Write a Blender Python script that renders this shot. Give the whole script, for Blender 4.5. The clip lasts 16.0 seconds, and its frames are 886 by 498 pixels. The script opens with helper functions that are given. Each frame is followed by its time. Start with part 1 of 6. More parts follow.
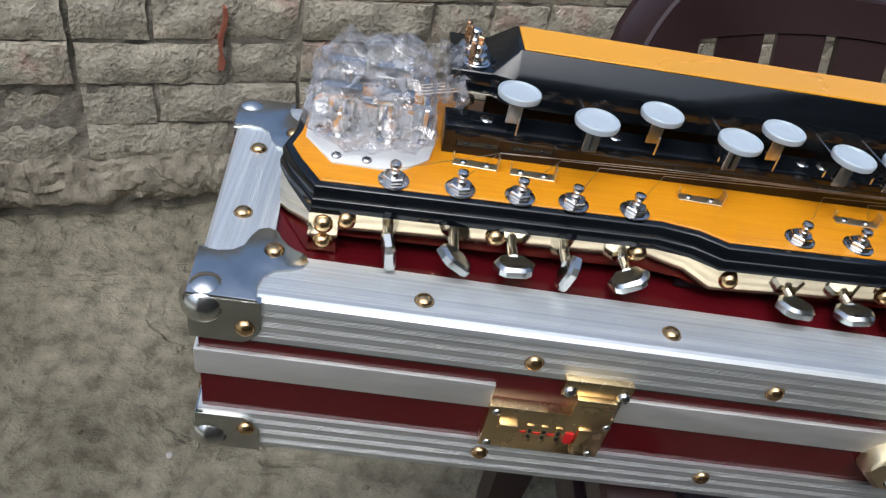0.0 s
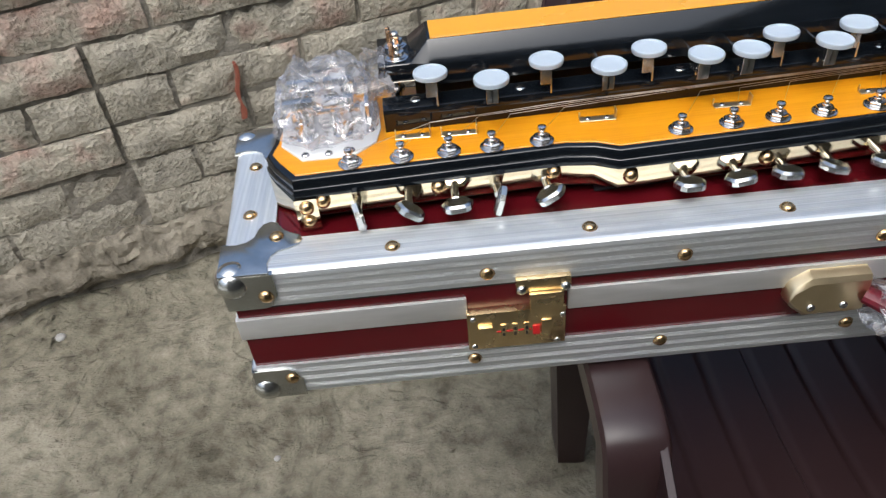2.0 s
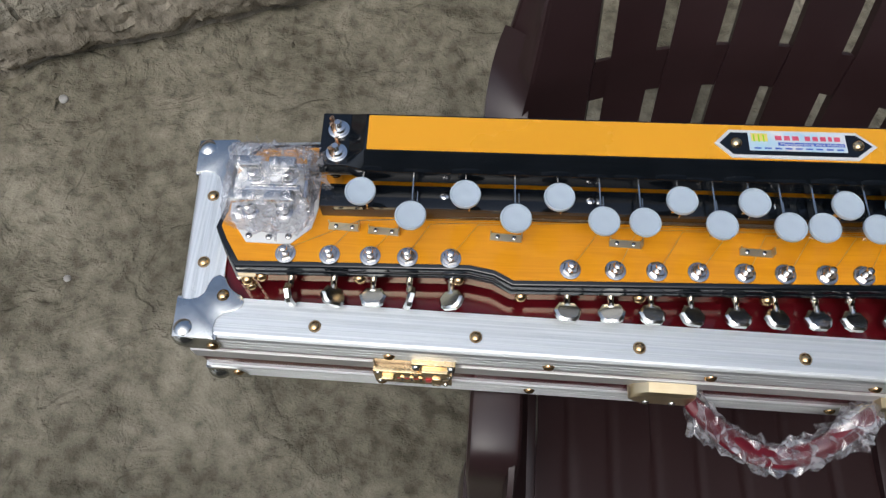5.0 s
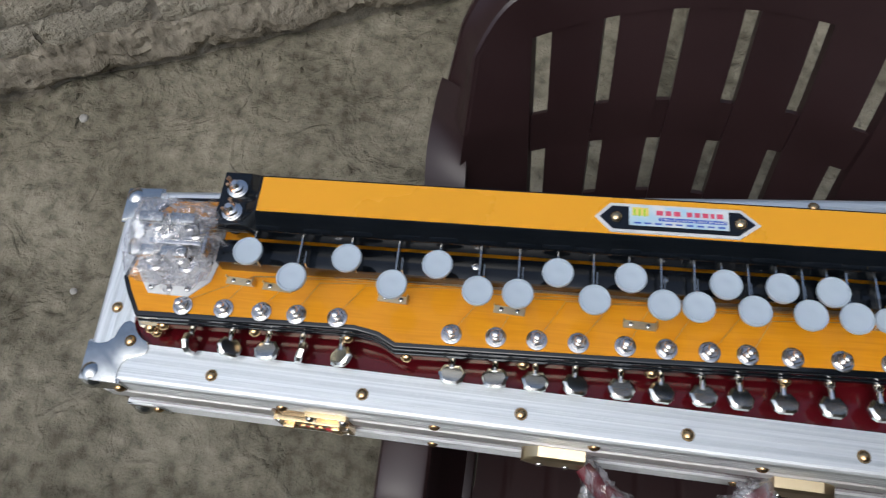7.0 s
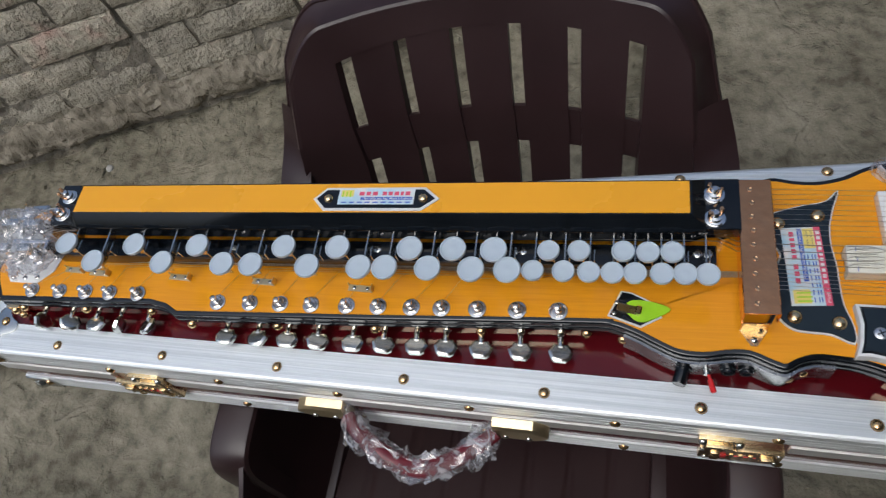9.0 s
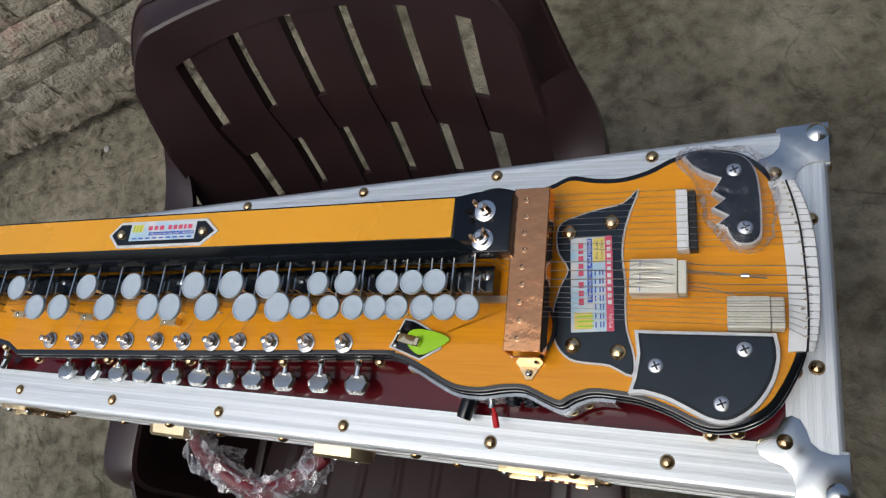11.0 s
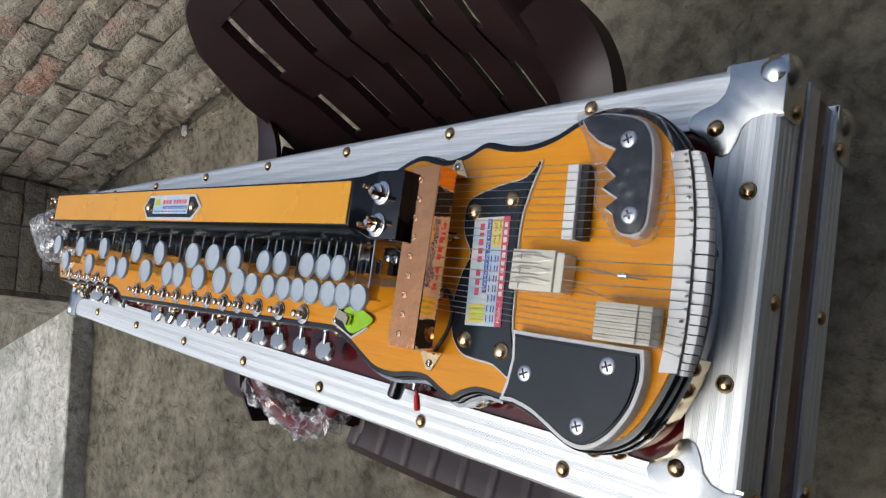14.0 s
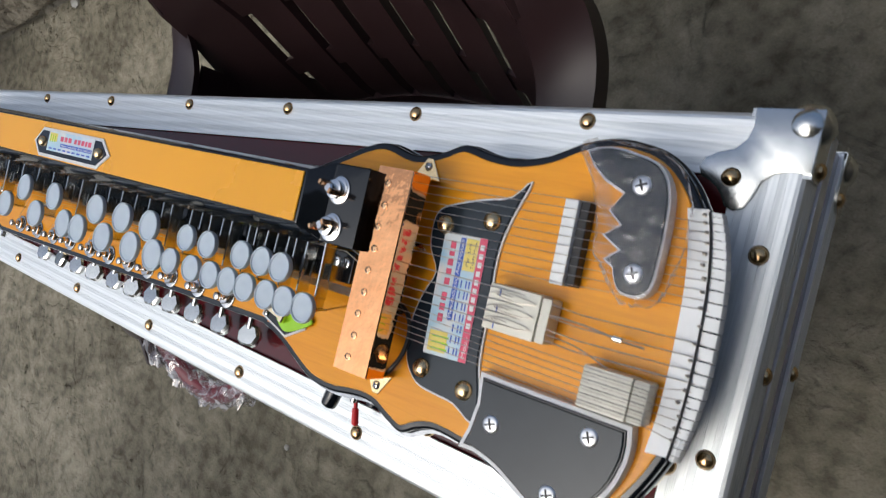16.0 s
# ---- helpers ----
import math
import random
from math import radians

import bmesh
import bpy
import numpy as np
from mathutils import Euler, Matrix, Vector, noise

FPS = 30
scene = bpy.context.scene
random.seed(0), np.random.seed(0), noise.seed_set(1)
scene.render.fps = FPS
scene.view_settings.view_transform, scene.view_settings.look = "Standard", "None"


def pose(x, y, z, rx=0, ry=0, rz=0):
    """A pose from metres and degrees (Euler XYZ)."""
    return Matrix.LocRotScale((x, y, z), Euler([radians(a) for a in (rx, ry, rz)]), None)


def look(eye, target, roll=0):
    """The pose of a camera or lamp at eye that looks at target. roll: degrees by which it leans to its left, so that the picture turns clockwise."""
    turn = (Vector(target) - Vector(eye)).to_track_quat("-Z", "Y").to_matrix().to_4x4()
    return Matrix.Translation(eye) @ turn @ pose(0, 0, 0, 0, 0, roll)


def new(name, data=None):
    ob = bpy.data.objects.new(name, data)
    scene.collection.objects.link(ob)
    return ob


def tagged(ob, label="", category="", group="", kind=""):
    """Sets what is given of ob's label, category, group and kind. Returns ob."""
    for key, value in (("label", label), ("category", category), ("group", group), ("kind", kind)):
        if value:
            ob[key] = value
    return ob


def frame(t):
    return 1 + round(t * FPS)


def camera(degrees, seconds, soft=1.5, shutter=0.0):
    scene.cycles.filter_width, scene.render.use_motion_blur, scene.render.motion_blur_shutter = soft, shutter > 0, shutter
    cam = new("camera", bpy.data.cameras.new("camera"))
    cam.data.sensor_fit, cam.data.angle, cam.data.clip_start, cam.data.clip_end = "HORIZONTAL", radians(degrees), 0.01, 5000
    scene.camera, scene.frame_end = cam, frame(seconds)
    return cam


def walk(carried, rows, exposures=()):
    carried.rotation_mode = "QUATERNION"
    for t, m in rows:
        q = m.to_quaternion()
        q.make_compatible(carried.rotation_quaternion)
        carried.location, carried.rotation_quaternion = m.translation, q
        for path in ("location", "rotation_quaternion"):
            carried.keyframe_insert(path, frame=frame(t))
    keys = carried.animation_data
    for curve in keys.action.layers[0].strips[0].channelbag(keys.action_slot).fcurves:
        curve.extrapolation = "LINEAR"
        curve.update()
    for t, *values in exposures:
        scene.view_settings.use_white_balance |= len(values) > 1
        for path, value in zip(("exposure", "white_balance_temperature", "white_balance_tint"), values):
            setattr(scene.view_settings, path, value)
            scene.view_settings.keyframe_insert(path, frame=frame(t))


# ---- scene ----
cam = camera(62.6, 16.0, 1.25, 0.2)
PATH = [
    (0, (0.09, -0.249, 1.044), (0.28, 1.287, -0.223), 12.5),
    (0.5, (0.1, -0.268, 1.018), (0.296, 1.328, -0.171), 12.2),
    (1, (0.11, -0.292, 1.011), (0.318, 1.346, -0.117), 9.4),
    (1.5, (0.135, -0.323, 1.033), (0.326, 1.358, -0.033), 5.3),
    (2, (0.159, -0.362, 1.096), (0.147, 1.175, -0.184), -5.9),
    (2.5, (0.18, -0.356, 1.17), (-0.006, 1.141, -0.143), -10.3),
    (3, (0.234, -0.326, 1.194), (-0.066, 1.14, -0.133), -13.5),
    (3.5, (0.285, -0.316, 1.194), (-0.032, 1.062, -0.221), -13.8),
    (4, (0.272, -0.272, 1.268), (-0.012, 0.837, -0.372), -13.0),
    (4.5, (0.251, -0.206, 1.328), (0.174, 0.672, -0.468), -2.3),
    (4.7, (0.248, -0.183, 1.354), (0.19, 0.647, -0.464), -0.8),
    (6.8, (0.345, -0.112, 1.397), (0.123, 0.699, -0.418), -7.7),
    (7, (0.389, -0.106, 1.398), (0.16, 0.718, -0.409), -8.4),
    (7.5, (0.502, -0.11, 1.411), (0.208, 0.722, -0.384), -13.5),
    (8, (0.606, -0.139, 1.416), (0.263, 0.688, -0.372), -16.2),
    (8.5, (0.687, -0.159, 1.432), (0.257, 0.701, -0.321), -19.7),
    (9, (0.76, -0.164, 1.439), (0.221, 0.717, -0.274), -25.0),
    (9.5, (0.832, -0.14, 1.429), (0.338, 0.723, -0.306), -26.2),
    (9.7, (0.853, -0.131, 1.424), (0.381, 0.712, -0.327), -27.3),
    (11.8, (1.09, 0.088, 1.28), (0.067, 0.43, -0.404), -66.2),
    (12, (1.103, 0.11, 1.259), (0.048, 0.37, -0.421), -71.6),
    (12.5, (1.122, 0.147, 1.233), (0.012, 0.301, -0.423), -76.6),
    (13, (1.165, 0.164, 1.232), (-0.119, 0.258, -0.298), -78.0),
    (13.5, (1.206, 0.158, 1.228), (-0.189, 0.288, -0.2), -76.8),
    (14, (1.227, 0.128, 1.201), (-0.178, 0.275, -0.215), -76.2),
    (14.5, (1.237, 0.098, 1.177), (-0.132, 0.252, -0.272), -75.1),
    (15, (1.24, 0.073, 1.159), (-0.042, 0.259, -0.364), -71.3),
    (15.5, (1.2, 0.109, 1.179), (-0.01, 0.217, -0.41), -73.2),
    (16, (1.141, 0.196, 1.194), (-0.012, 0.133, -0.439), -77.7),
]
walk(cam, [(t, look(eye, target, roll)) for t, eye, target, roll in PATH], [(0, 0.20, 5600, 5), (2.5, 0.46, 5750, 5), (4.5, 0.0, 5750, 5), (7, -0.22, 5650, 5), (9.5, -0.26, 5750, 5), (12, -0.22, 5900, 5), (16, -0.12, 5900, 5)])
# ---------------------------------------------------------------- light
world = bpy.data.worlds.new("sky")
scene.world = world
world.use_nodes = True
wn = world.node_tree.nodes
sky = wn.new("ShaderNodeTexSky")
sky.sky_type = 'NISHITA'
sky.sun_disc = False
sky.sun_elevation = radians(61)
sky.sun_rotation = radians(200)
sky.air_density, sky.dust_density, sky.ozone_density = 1.0, 10.0, 2.6
wn["Background"].inputs[1].default_value = 0.15
world.node_tree.links.new(sky.outputs[0], wn["Background"].inputs[0])

sun = new("sun", bpy.data.lights.new("sun", 'SUN'))
sun.data.energy, sun.data.angle, sun.data.color = 0.45, radians(80), (1.0, 0.96, 0.90)
sun.matrix_world = look((-1.08, -4.30, 9.0), (0.5, 0.0, 0.7))

# ---------------------------------------------------------------- materials
def nodes_of(name):
    m = bpy.data.materials.new(name)
    m.use_nodes = True
    t = m.node_tree
    return m, t, t.nodes["Principled BSDF"]


def surf(name, c1, c2=None, scale=40.0, rough=0.5, rvar=0.1, metal=0.0, bump=0.0, bscale=200.0, coat=0.0, fine=None, spec=0.5, stretch=(1, 1, 1), per_piece=0.0):
    """A surface with two scales of variation: patches and grain, with relief."""
    m, t, p = nodes_of(name)
    L = t.links.new
    co = t.nodes.new("ShaderNodeTexCoord")
    mp = t.nodes.new("ShaderNodeMapping")
    mp.inputs["Scale"].default_value = stretch
    L(co.outputs["Object"], mp.inputs["Vector"])
    n1 = t.nodes.new("ShaderNodeTexNoise")
    n1.inputs["Scale"].default_value, n1.inputs["Detail"].default_value = scale, 6
    L(mp.outputs[0], n1.inputs["Vector"])
    n2 = t.nodes.new("ShaderNodeTexNoise")
    n2.inputs["Scale"].default_value, n2.inputs["Detail"].default_value = bscale, 4
    L(mp.outputs[0], n2.inputs["Vector"])
    ramp = t.nodes.new("ShaderNodeValToRGB")
    ramp.color_ramp.elements[0].position, ramp.color_ramp.elements[1].position = 0.32, 0.68
    ramp.color_ramp.elements[0].color = (*c1, 1)
    ramp.color_ramp.elements[1].color = (*(c2 or [min(1, v * 1.12) for v in c1]), 1)
    L(n1.outputs[0], ramp.inputs[0])
    col = ramp.outputs[0]
    if fine:
        mx = t.nodes.new("ShaderNodeMix")
        mx.data_type = 'RGBA'
        mx.blend_type = 'MULTIPLY'
        mx.inputs[0].default_value = fine
        L(col, mx.inputs[6])
        L(n2.outputs[0], mx.inputs[7])
        col = mx.outputs[2]
    if per_piece:
        oi = t.nodes.new("ShaderNodeObjectInfo")
        mr = t.nodes.new("ShaderNodeMapRange")
        mr.inputs[3].default_value, mr.inputs[4].default_value = 1 - per_piece, 1 + per_piece
        L(oi.outputs["Random"], mr.inputs[0])
        hs = t.nodes.new("ShaderNodeHueSaturation")
        L(mr.outputs[0], hs.inputs["Value"])
        L(col, hs.inputs["Color"])
        col = hs.outputs[0]
    L(col, p.inputs["Base Color"])
    mr2 = t.nodes.new("ShaderNodeMapRange")
    mr2.inputs[3].default_value, mr2.inputs[4].default_value = max(0.02, rough - rvar), min(1, rough + rvar)
    L(n1.outputs[0], mr2.inputs[0])
    L(mr2.outputs[0], p.inputs["Roughness"])
    p.inputs["Metallic"].default_value = metal
    p.inputs["Specular IOR Level"].default_value = spec
    p.inputs["Coat Weight"].default_value = coat
    p.inputs["Coat Roughness"].default_value = 0.04
    if bump:
        b = t.nodes.new("ShaderNodeBump")
        b.inputs["Strength"].default_value, b.inputs["Distance"].default_value = 1.0, bump
        L(n2.outputs[0], b.inputs["Height"])
        L(b.outputs[0], p.inputs["Normal"])
    return m


M_ALU = surf("aluminium", (0.70, 0.725, 0.73), (0.89, 0.905, 0.905), 600, 0.55, 0.07, 1.0, 0.0, 1500, stretch=(0.004, 1, 1))
# same metal with a lighter colour, standing in for brighter reflections at the ends
M_ALU_END = surf("aluminium_end", (0.76, 0.785, 0.79), (0.93, 0.945, 0.945), 600, 0.55, 0.07, 1.0, 0.0, 1500, stretch=(1, 0.004, 1))
M_ALU_FLAT = surf("aluminium_strip", (0.74, 0.73, 0.71), (0.84, 0.83, 0.81), 120, 0.62, 0.06, 1.0, 0.00008, 600, stretch=(0.2, 1, 1))
M_STEEL = surf("polished_steel", (0.58, 0.585, 0.56), (0.70, 0.705, 0.68), 60, 0.22, 0.06, 1.0)
M_ZINC = surf("zinc_screw", (0.70, 0.71, 0.72), (0.80, 0.80, 0.80), 120, 0.38, 0.08, 1.0)
M_CHROME = surf("chrome", (0.74, 0.73, 0.71), (0.84, 0.83, 0.81), 80, 0.13, 0.05, 1.0)
M_BRASS = surf("polished_brass", (0.72, 0.54, 0.29), (0.80, 0.62, 0.36), 90, 0.26, 0.06, 1.0)
M_SATIN = surf("satin_brass", (0.76, 0.62, 0.38), (0.82, 0.68, 0.44), 60, 0.36, 0.05, 1.0)
M_TUNER = surf("nickel_plate", (0.66, 0.64, 0.61), (0.76, 0.74, 0.71), 90, 0.17, 0.05, 1.0)
M_RIVET = surf("brass_rivet", (0.60, 0.40, 0.19), (0.72, 0.50, 0.26), 150, 0.22, 0.08, 1.0)
M_DULLCHROME = surf("dull_chrome", (0.30, 0.31, 0.32), (0.40, 0.41, 0.42), 60, 0.26, 0.08, 1.0)
M_PALEGOLD = surf("pale_gold_plate", (0.76, 0.64, 0.43), (0.82, 0.70, 0.49), 70, 0.1, 0.05, 1.0)
M_COPPER = surf("rose_gold_plate", (0.80, 0.375, 0.165), (0.86, 0.43, 0.20), 70, 0.06, 0.03, 1.0, 0.0010, 30)
M_LUG = surf("copper_lug", (0.72, 0.42, 0.22), (0.80, 0.5, 0.28), 200, 0.25, 0.08, 1.0)
M_MAROON = surf("maroon_laminate", (0.070, 0.0034, 0.0058), (0.088, 0.0045, 0.0076), 12, 0.16, 0.04, 0.0, 0.00002, 400, coat=0.15, spec=0.4)
M_BLACK = surf("black_lacquer", (0.004, 0.0055, 0.0075), (0.007, 0.009, 0.012), 30, 0.10, 0.04, 0.0, 0.00003, 150, spec=0.5)
M_BLACKMATT = surf("dull_black", (0.010, 0.009, 0.009), (0.018, 0.016, 0.015), 50, 0.5, 0.1)
M_PLATE = surf("grey_black_laminate", (0.011, 0.017, 0.023), (0.016, 0.024, 0.031), 20, 0.16, 0.04, 0.0, 0.00001, 800, coat=0.0, spec=0.42)
M_WHITE = surf("white_plastic", (0.72, 0.72, 0.70), (0.80, 0.80, 0.78), 60, 0.35, 0.08)
M_BONE = surf("ivory_plastic", (0.66, 0.63, 0.52), (0.74, 0.71, 0.60), 120, 0.4, 0.08)
M_EDGE = surf("grey_white_edging", (0.60, 0.60, 0.60), (0.70, 0.70, 0.69), 90, 0.4, 0.08)
M_GREEN = surf("lime_plastic", (0.32, 0.62, 0.01), (0.38, 0.70, 0.02), 60, 0.25, 0.05)
M_RED = surf("red_plastic", (0.55, 0.012, 0.015), (0.62, 0.02, 0.02), 60, 0.3, 0.05)
M_STRAP = surf("maroon_strap", (0.10, 0.003, 0.010), (0.14, 0.005, 0.015), 90, 0.35, 0.1, 0, 0.0003, 700)
M_CHAIR = surf("brown_moulded_plastic", (0.0225, 0.0113, 0.0116), (0.0315, 0.0163, 0.0168), 9, 0.34, 0.07, 0.0, 0.00010, 900, spec=0.42)
M_STRING = surf("steel_wire", (0.52, 0.46, 0.38), (0.66, 0.60, 0.52), 300, 0.3, 0.05, 1.0)
M_BLUE = surf("blue_print", (0.03, 0.08, 0.42), (0.05, 0.12, 0.50), 200, 0.35)
M_PINK = surf("red_print", (0.62, 0.07, 0.13), (0.70, 0.10, 0.17), 200, 0.35)
M_SKYPAPER = surf("pale_blue_print", (0.36, 0.60, 0.74), (0.80, 0.74, 0.68), 45, 0.32)
M_YELLOW = surf("yellow_print", (0.75, 0.62, 0.12), (0.80, 0.66, 0.2), 100, 0.35)
M_INK = surf("dark_print", (0.05, 0.04, 0.10), (0.08, 0.06, 0.14), 200, 0.4)
M_PEBBLE = surf("pebble", (0.28, 0.27, 0.25), (0.40, 0.39, 0.36), 60, 0.8)


def wood_lacquer():
    """Orange-stained ply under clear lacquer, with a faint long grain."""
    m, t, p = nodes_of("orange_lacquered_wood")
    L = t.links.new
    co = t.nodes.new("ShaderNodeTexCoord")
    mp = t.nodes.new("ShaderNodeMapping")
    mp.inputs["Scale"].default_value = (3, 60, 60)
    L(co.outputs["Object"], mp.inputs[0])
    n = t.nodes.new("ShaderNodeTexNoise")
    n.inputs["Scale"].default_value, n.inputs["Detail"].default_value, n.inputs["Distortion"].default_value = 4, 6, 1.5
    L(mp.outputs[0], n.inputs[0])
    r = t.nodes.new("ShaderNodeValToRGB")
    r.color_ramp.elements[0].color, r.color_ramp.elements[1].color = (0.70, 0.272, 0.003, 1), (0.79, 0.330, 0.005, 1)
    r.color_ramp.elements[0].position, r.color_ramp.elements[1].position = 0.3, 0.7
    L(n.outputs[0], r.inputs[0])
    L(r.outputs[0], p.inputs["Base Color"])
    p.inputs["Roughness"].default_value = 0.35
    p.inputs["Coat Weight"].default_value = 0.45
    p.inputs["Specular IOR Level"].default_value = 0.2
    p.inputs["Coat Roughness"].default_value = 0.03
    return m


M_WOOD = wood_lacquer()


def strip_paint():
    """Flat opaque yellow-orange film with a satin gloss."""
    return surf("yellow_orange_film", (0.78, 0.352, 0.005), (0.84, 0.382, 0.007), 7, 0.28, 0.04, 0, 0.00002, 500, coat=0.3)


M_FILM = strip_paint()


def key_plastic():
    m, t, p = nodes_of("milky_plastic")
    n = t.nodes.new("ShaderNodeTexNoise")
    n.inputs["Scale"].default_value = 90
    r = t.nodes.new("ShaderNodeValToRGB")
    r.color_ramp.elements[0].color, r.color_ramp.elements[1].color = (0.42, 0.48, 0.535, 1), (0.51, 0.57, 0.62, 1)
    t.links.new(n.outputs[0], r.inputs[0])
    t.links.new(r.outputs[0], p.inputs["Base Color"])
    p.inputs["Roughness"].default_value = 0.3
    p.inputs["Subsurface Weight"].default_value = 0.15
    p.inputs["Subsurface Radius"].default_value = (0.004, 0.004, 0.005)
    return m


M_KEY = key_plastic()


def clear_film(name="clear_film", haze=0.42, thin=0.03, gloss=0.13):
    """Thin crinkled packing film: see-through, milky where it is folded, glossy."""
    m, t, p = nodes_of(name)
    t.nodes.remove(p)
    L = t.links.new
    out = t.nodes["Material Output"]
    tr = t.nodes.new("ShaderNodeBsdfTransparent")
    tr.inputs[0].default_value = (0.97, 0.97, 0.98, 1)
    gl = t.nodes.new("ShaderNodeBsdfGlossy")
    gl.inputs["Roughness"].default_value = 0.10
    df = t.nodes.new("ShaderNodeBsdfDiffuse")
    df.inputs[0].default_value = (0.82, 0.82, 0.86, 1)
    tl = t.nodes.new("ShaderNodeBsdfTranslucent")
    tl.inputs[0].default_value = (0.82, 0.82, 0.86, 1)
    ds = t.nodes.new("ShaderNodeMixShader")
    ds.inputs[0].default_value = 0.4
    L(df.outputs[0], ds.inputs[1]), L(tl.outputs[0], ds.inputs[2])
    co = t.nodes.new("ShaderNodeTexCoord")
    n = t.nodes.new("ShaderNodeTexNoise")
    n.inputs["Scale"].default_value, n.inputs["Detail"].default_value, n.inputs["Distortion"].default_value = 45, 5, 2.5
    L(co.outputs["Object"], n.inputs[0])
    b = t.nodes.new("ShaderNodeBump")
    b.inputs["Distance"].default_value = 0.002
    L(n.outputs[0], b.inputs["Height"])
    L(b.outputs[0], gl.inputs["Normal"])
    r = t.nodes.new("ShaderNodeValToRGB")
    r.color_ramp.elements[0].position, r.color_ramp.elements[1].position = 0.42, 0.66
    r.color_ramp.elements[0].color, r.color_ramp.elements[1].color = (thin, thin, thin, 1), (haze, haze, haze, 1)
    L(n.outputs[0], r.inputs[0])
    m1 = t.nodes.new("ShaderNodeMixShader")
    L(r.outputs[0], m1.inputs[0]), L(tr.outputs[0], m1.inputs[1]), L(ds.outputs[0], m1.inputs[2])
    m2 = t.nodes.new("ShaderNodeMixShader")
    m2.inputs[0].default_value = gloss
    L(m1.outputs[0], m2.inputs[1]), L(gl.outputs[0], m2.inputs[2])
    L(m2.outputs[0], out.inputs[0])
    return m


M_CLEAR = clear_film()
M_CLEAR_MID = clear_film("crumpled_clear_film", 0.58, 0.03, 0.16)
M_CLEAR_THIN = clear_film("thin_clear_film", 0.022, 0.0, 0.05)


def earth(name, dark, mid, light, rough=0.9, moss=0.0):
    m, t, p = nodes_of(name)
    L = t.links.new
    ge = t.nodes.new("ShaderNodeNewGeometry")
    big = t.nodes.new("ShaderNodeTexNoise")
    big.inputs["Scale"].default_value, big.inputs["Detail"].default_value = 3.4, 12
    small = t.nodes.new("ShaderNodeTexNoise")
    small.inputs["Scale"].default_value, small.inputs["Detail"].default_value = 28, 8
    grit = t.nodes.new("ShaderNodeTexNoise")
    grit.inputs["Scale"].default_value, grit.inputs["Detail"].default_value = 240, 4
    for n in (big, small, grit):
        L(ge.outputs["Position"], n.inputs[0])
    r = t.nodes.new("ShaderNodeValToRGB")
    e = r.color_ramp.elements
    e[0].position, e[1].position = 0.38, 0.64
    e[0].color, e[1].color = (*dark, 1), (*light, 1)
    k = e.new(0.5)
    k.color = (*mid, 1)
    ad = t.nodes.new("ShaderNodeMath")
    ad.operation = 'MULTIPLY_ADD'
    ad.inputs[1].default_value = 0.40
    L(small.outputs[0], ad.inputs[0])
    hb = t.nodes.new("ShaderNodeMath")
    hb.operation = 'MULTIPLY'
    hb.inputs[1].default_value = 0.60
    L(big.outputs[0], hb.inputs[0])
    L(hb.outputs[0], ad.inputs[2])
    L(ad.outputs[0], r.inputs[0])
    col = r.outputs[0]
    if moss:
        mm = t.nodes.new("ShaderNodeMix")
        mm.data_type = 'RGBA'
        mr = t.nodes.new("ShaderNodeMapRange")
        mr.inputs[1].default_value, mr.inputs[2].default_value, mr.inputs[4].default_value = 0.47, 0.62, moss
        L(big.outputs[0], mr.inputs[0])
        L(mr.outputs[0], mm.inputs[0])
        L(col, mm.inputs[6])
        mm.inputs[7].default_value = (0.06, 0.075, 0.02, 1)
        col = mm.outputs[2]
    sp = t.nodes.new("ShaderNodeMix")
    sp.data_type, sp.blend_type = 'RGBA', 'MULTIPLY'
    sp.inputs[0].default_value = 0.30
    gr = t.nodes.new("ShaderNodeMapRange")
    gr.inputs[1].default_value, gr.inputs[2].default_value, gr.inputs[3].default_value, gr.inputs[4].default_value = 0.3, 0.65, 0.60, 1.15
    L(grit.outputs[0], gr.inputs[0])
    L(col, sp.inputs[6]), L(gr.outputs[0], sp.inputs[7])
    p.inputs["Roughness"].default_value = rough
    p.inputs["Specular IOR Level"].default_value = 0.25
    mid_n = t.nodes.new("ShaderNodeTexNoise")
    mid_n.inputs["Scale"].default_value, mid_n.inputs["Detail"].default_value, mid_n.inputs["Roughness"].default_value = 9, 9, 0.58
    L(ge.outputs["Position"], mid_n.inputs[0])
    # shade in the hollows of the mid relief, multiplied into the colour
    pit_shade = t.nodes.new("ShaderNodeMapRange")
    pit_shade.inputs[1].default_value, pit_shade.inputs[2].default_value, pit_shade.inputs[3].default_value, pit_shade.inputs[4].default_value = 0.30, 0.44, 0.55, 1.0
    L(mid_n.outputs[0], pit_shade.inputs[0])
    pm = t.nodes.new("ShaderNodeMix")
    pm.data_type, pm.blend_type = 'RGBA', 'MULTIPLY'
    pm.inputs[0].default_value = 0.6
    L(sp.outputs[2], pm.inputs[6]), L(pit_shade.outputs[0], pm.inputs[7])
    # likewise painted shade in the small relief's hollows
    small_pit_shade = t.nodes.new("ShaderNodeMapRange")
    small_pit_shade.inputs[1].default_value, small_pit_shade.inputs[2].default_value, small_pit_shade.inputs[3].default_value, small_pit_shade.inputs[4].default_value = 0.36, 0.47, 0.5, 1.0
    L(small.outputs[0], small_pit_shade.inputs[0])
    cm = t.nodes.new("ShaderNodeMix")
    cm.data_type, cm.blend_type = 'RGBA', 'MULTIPLY'
    cm.inputs[0].default_value = 0.32
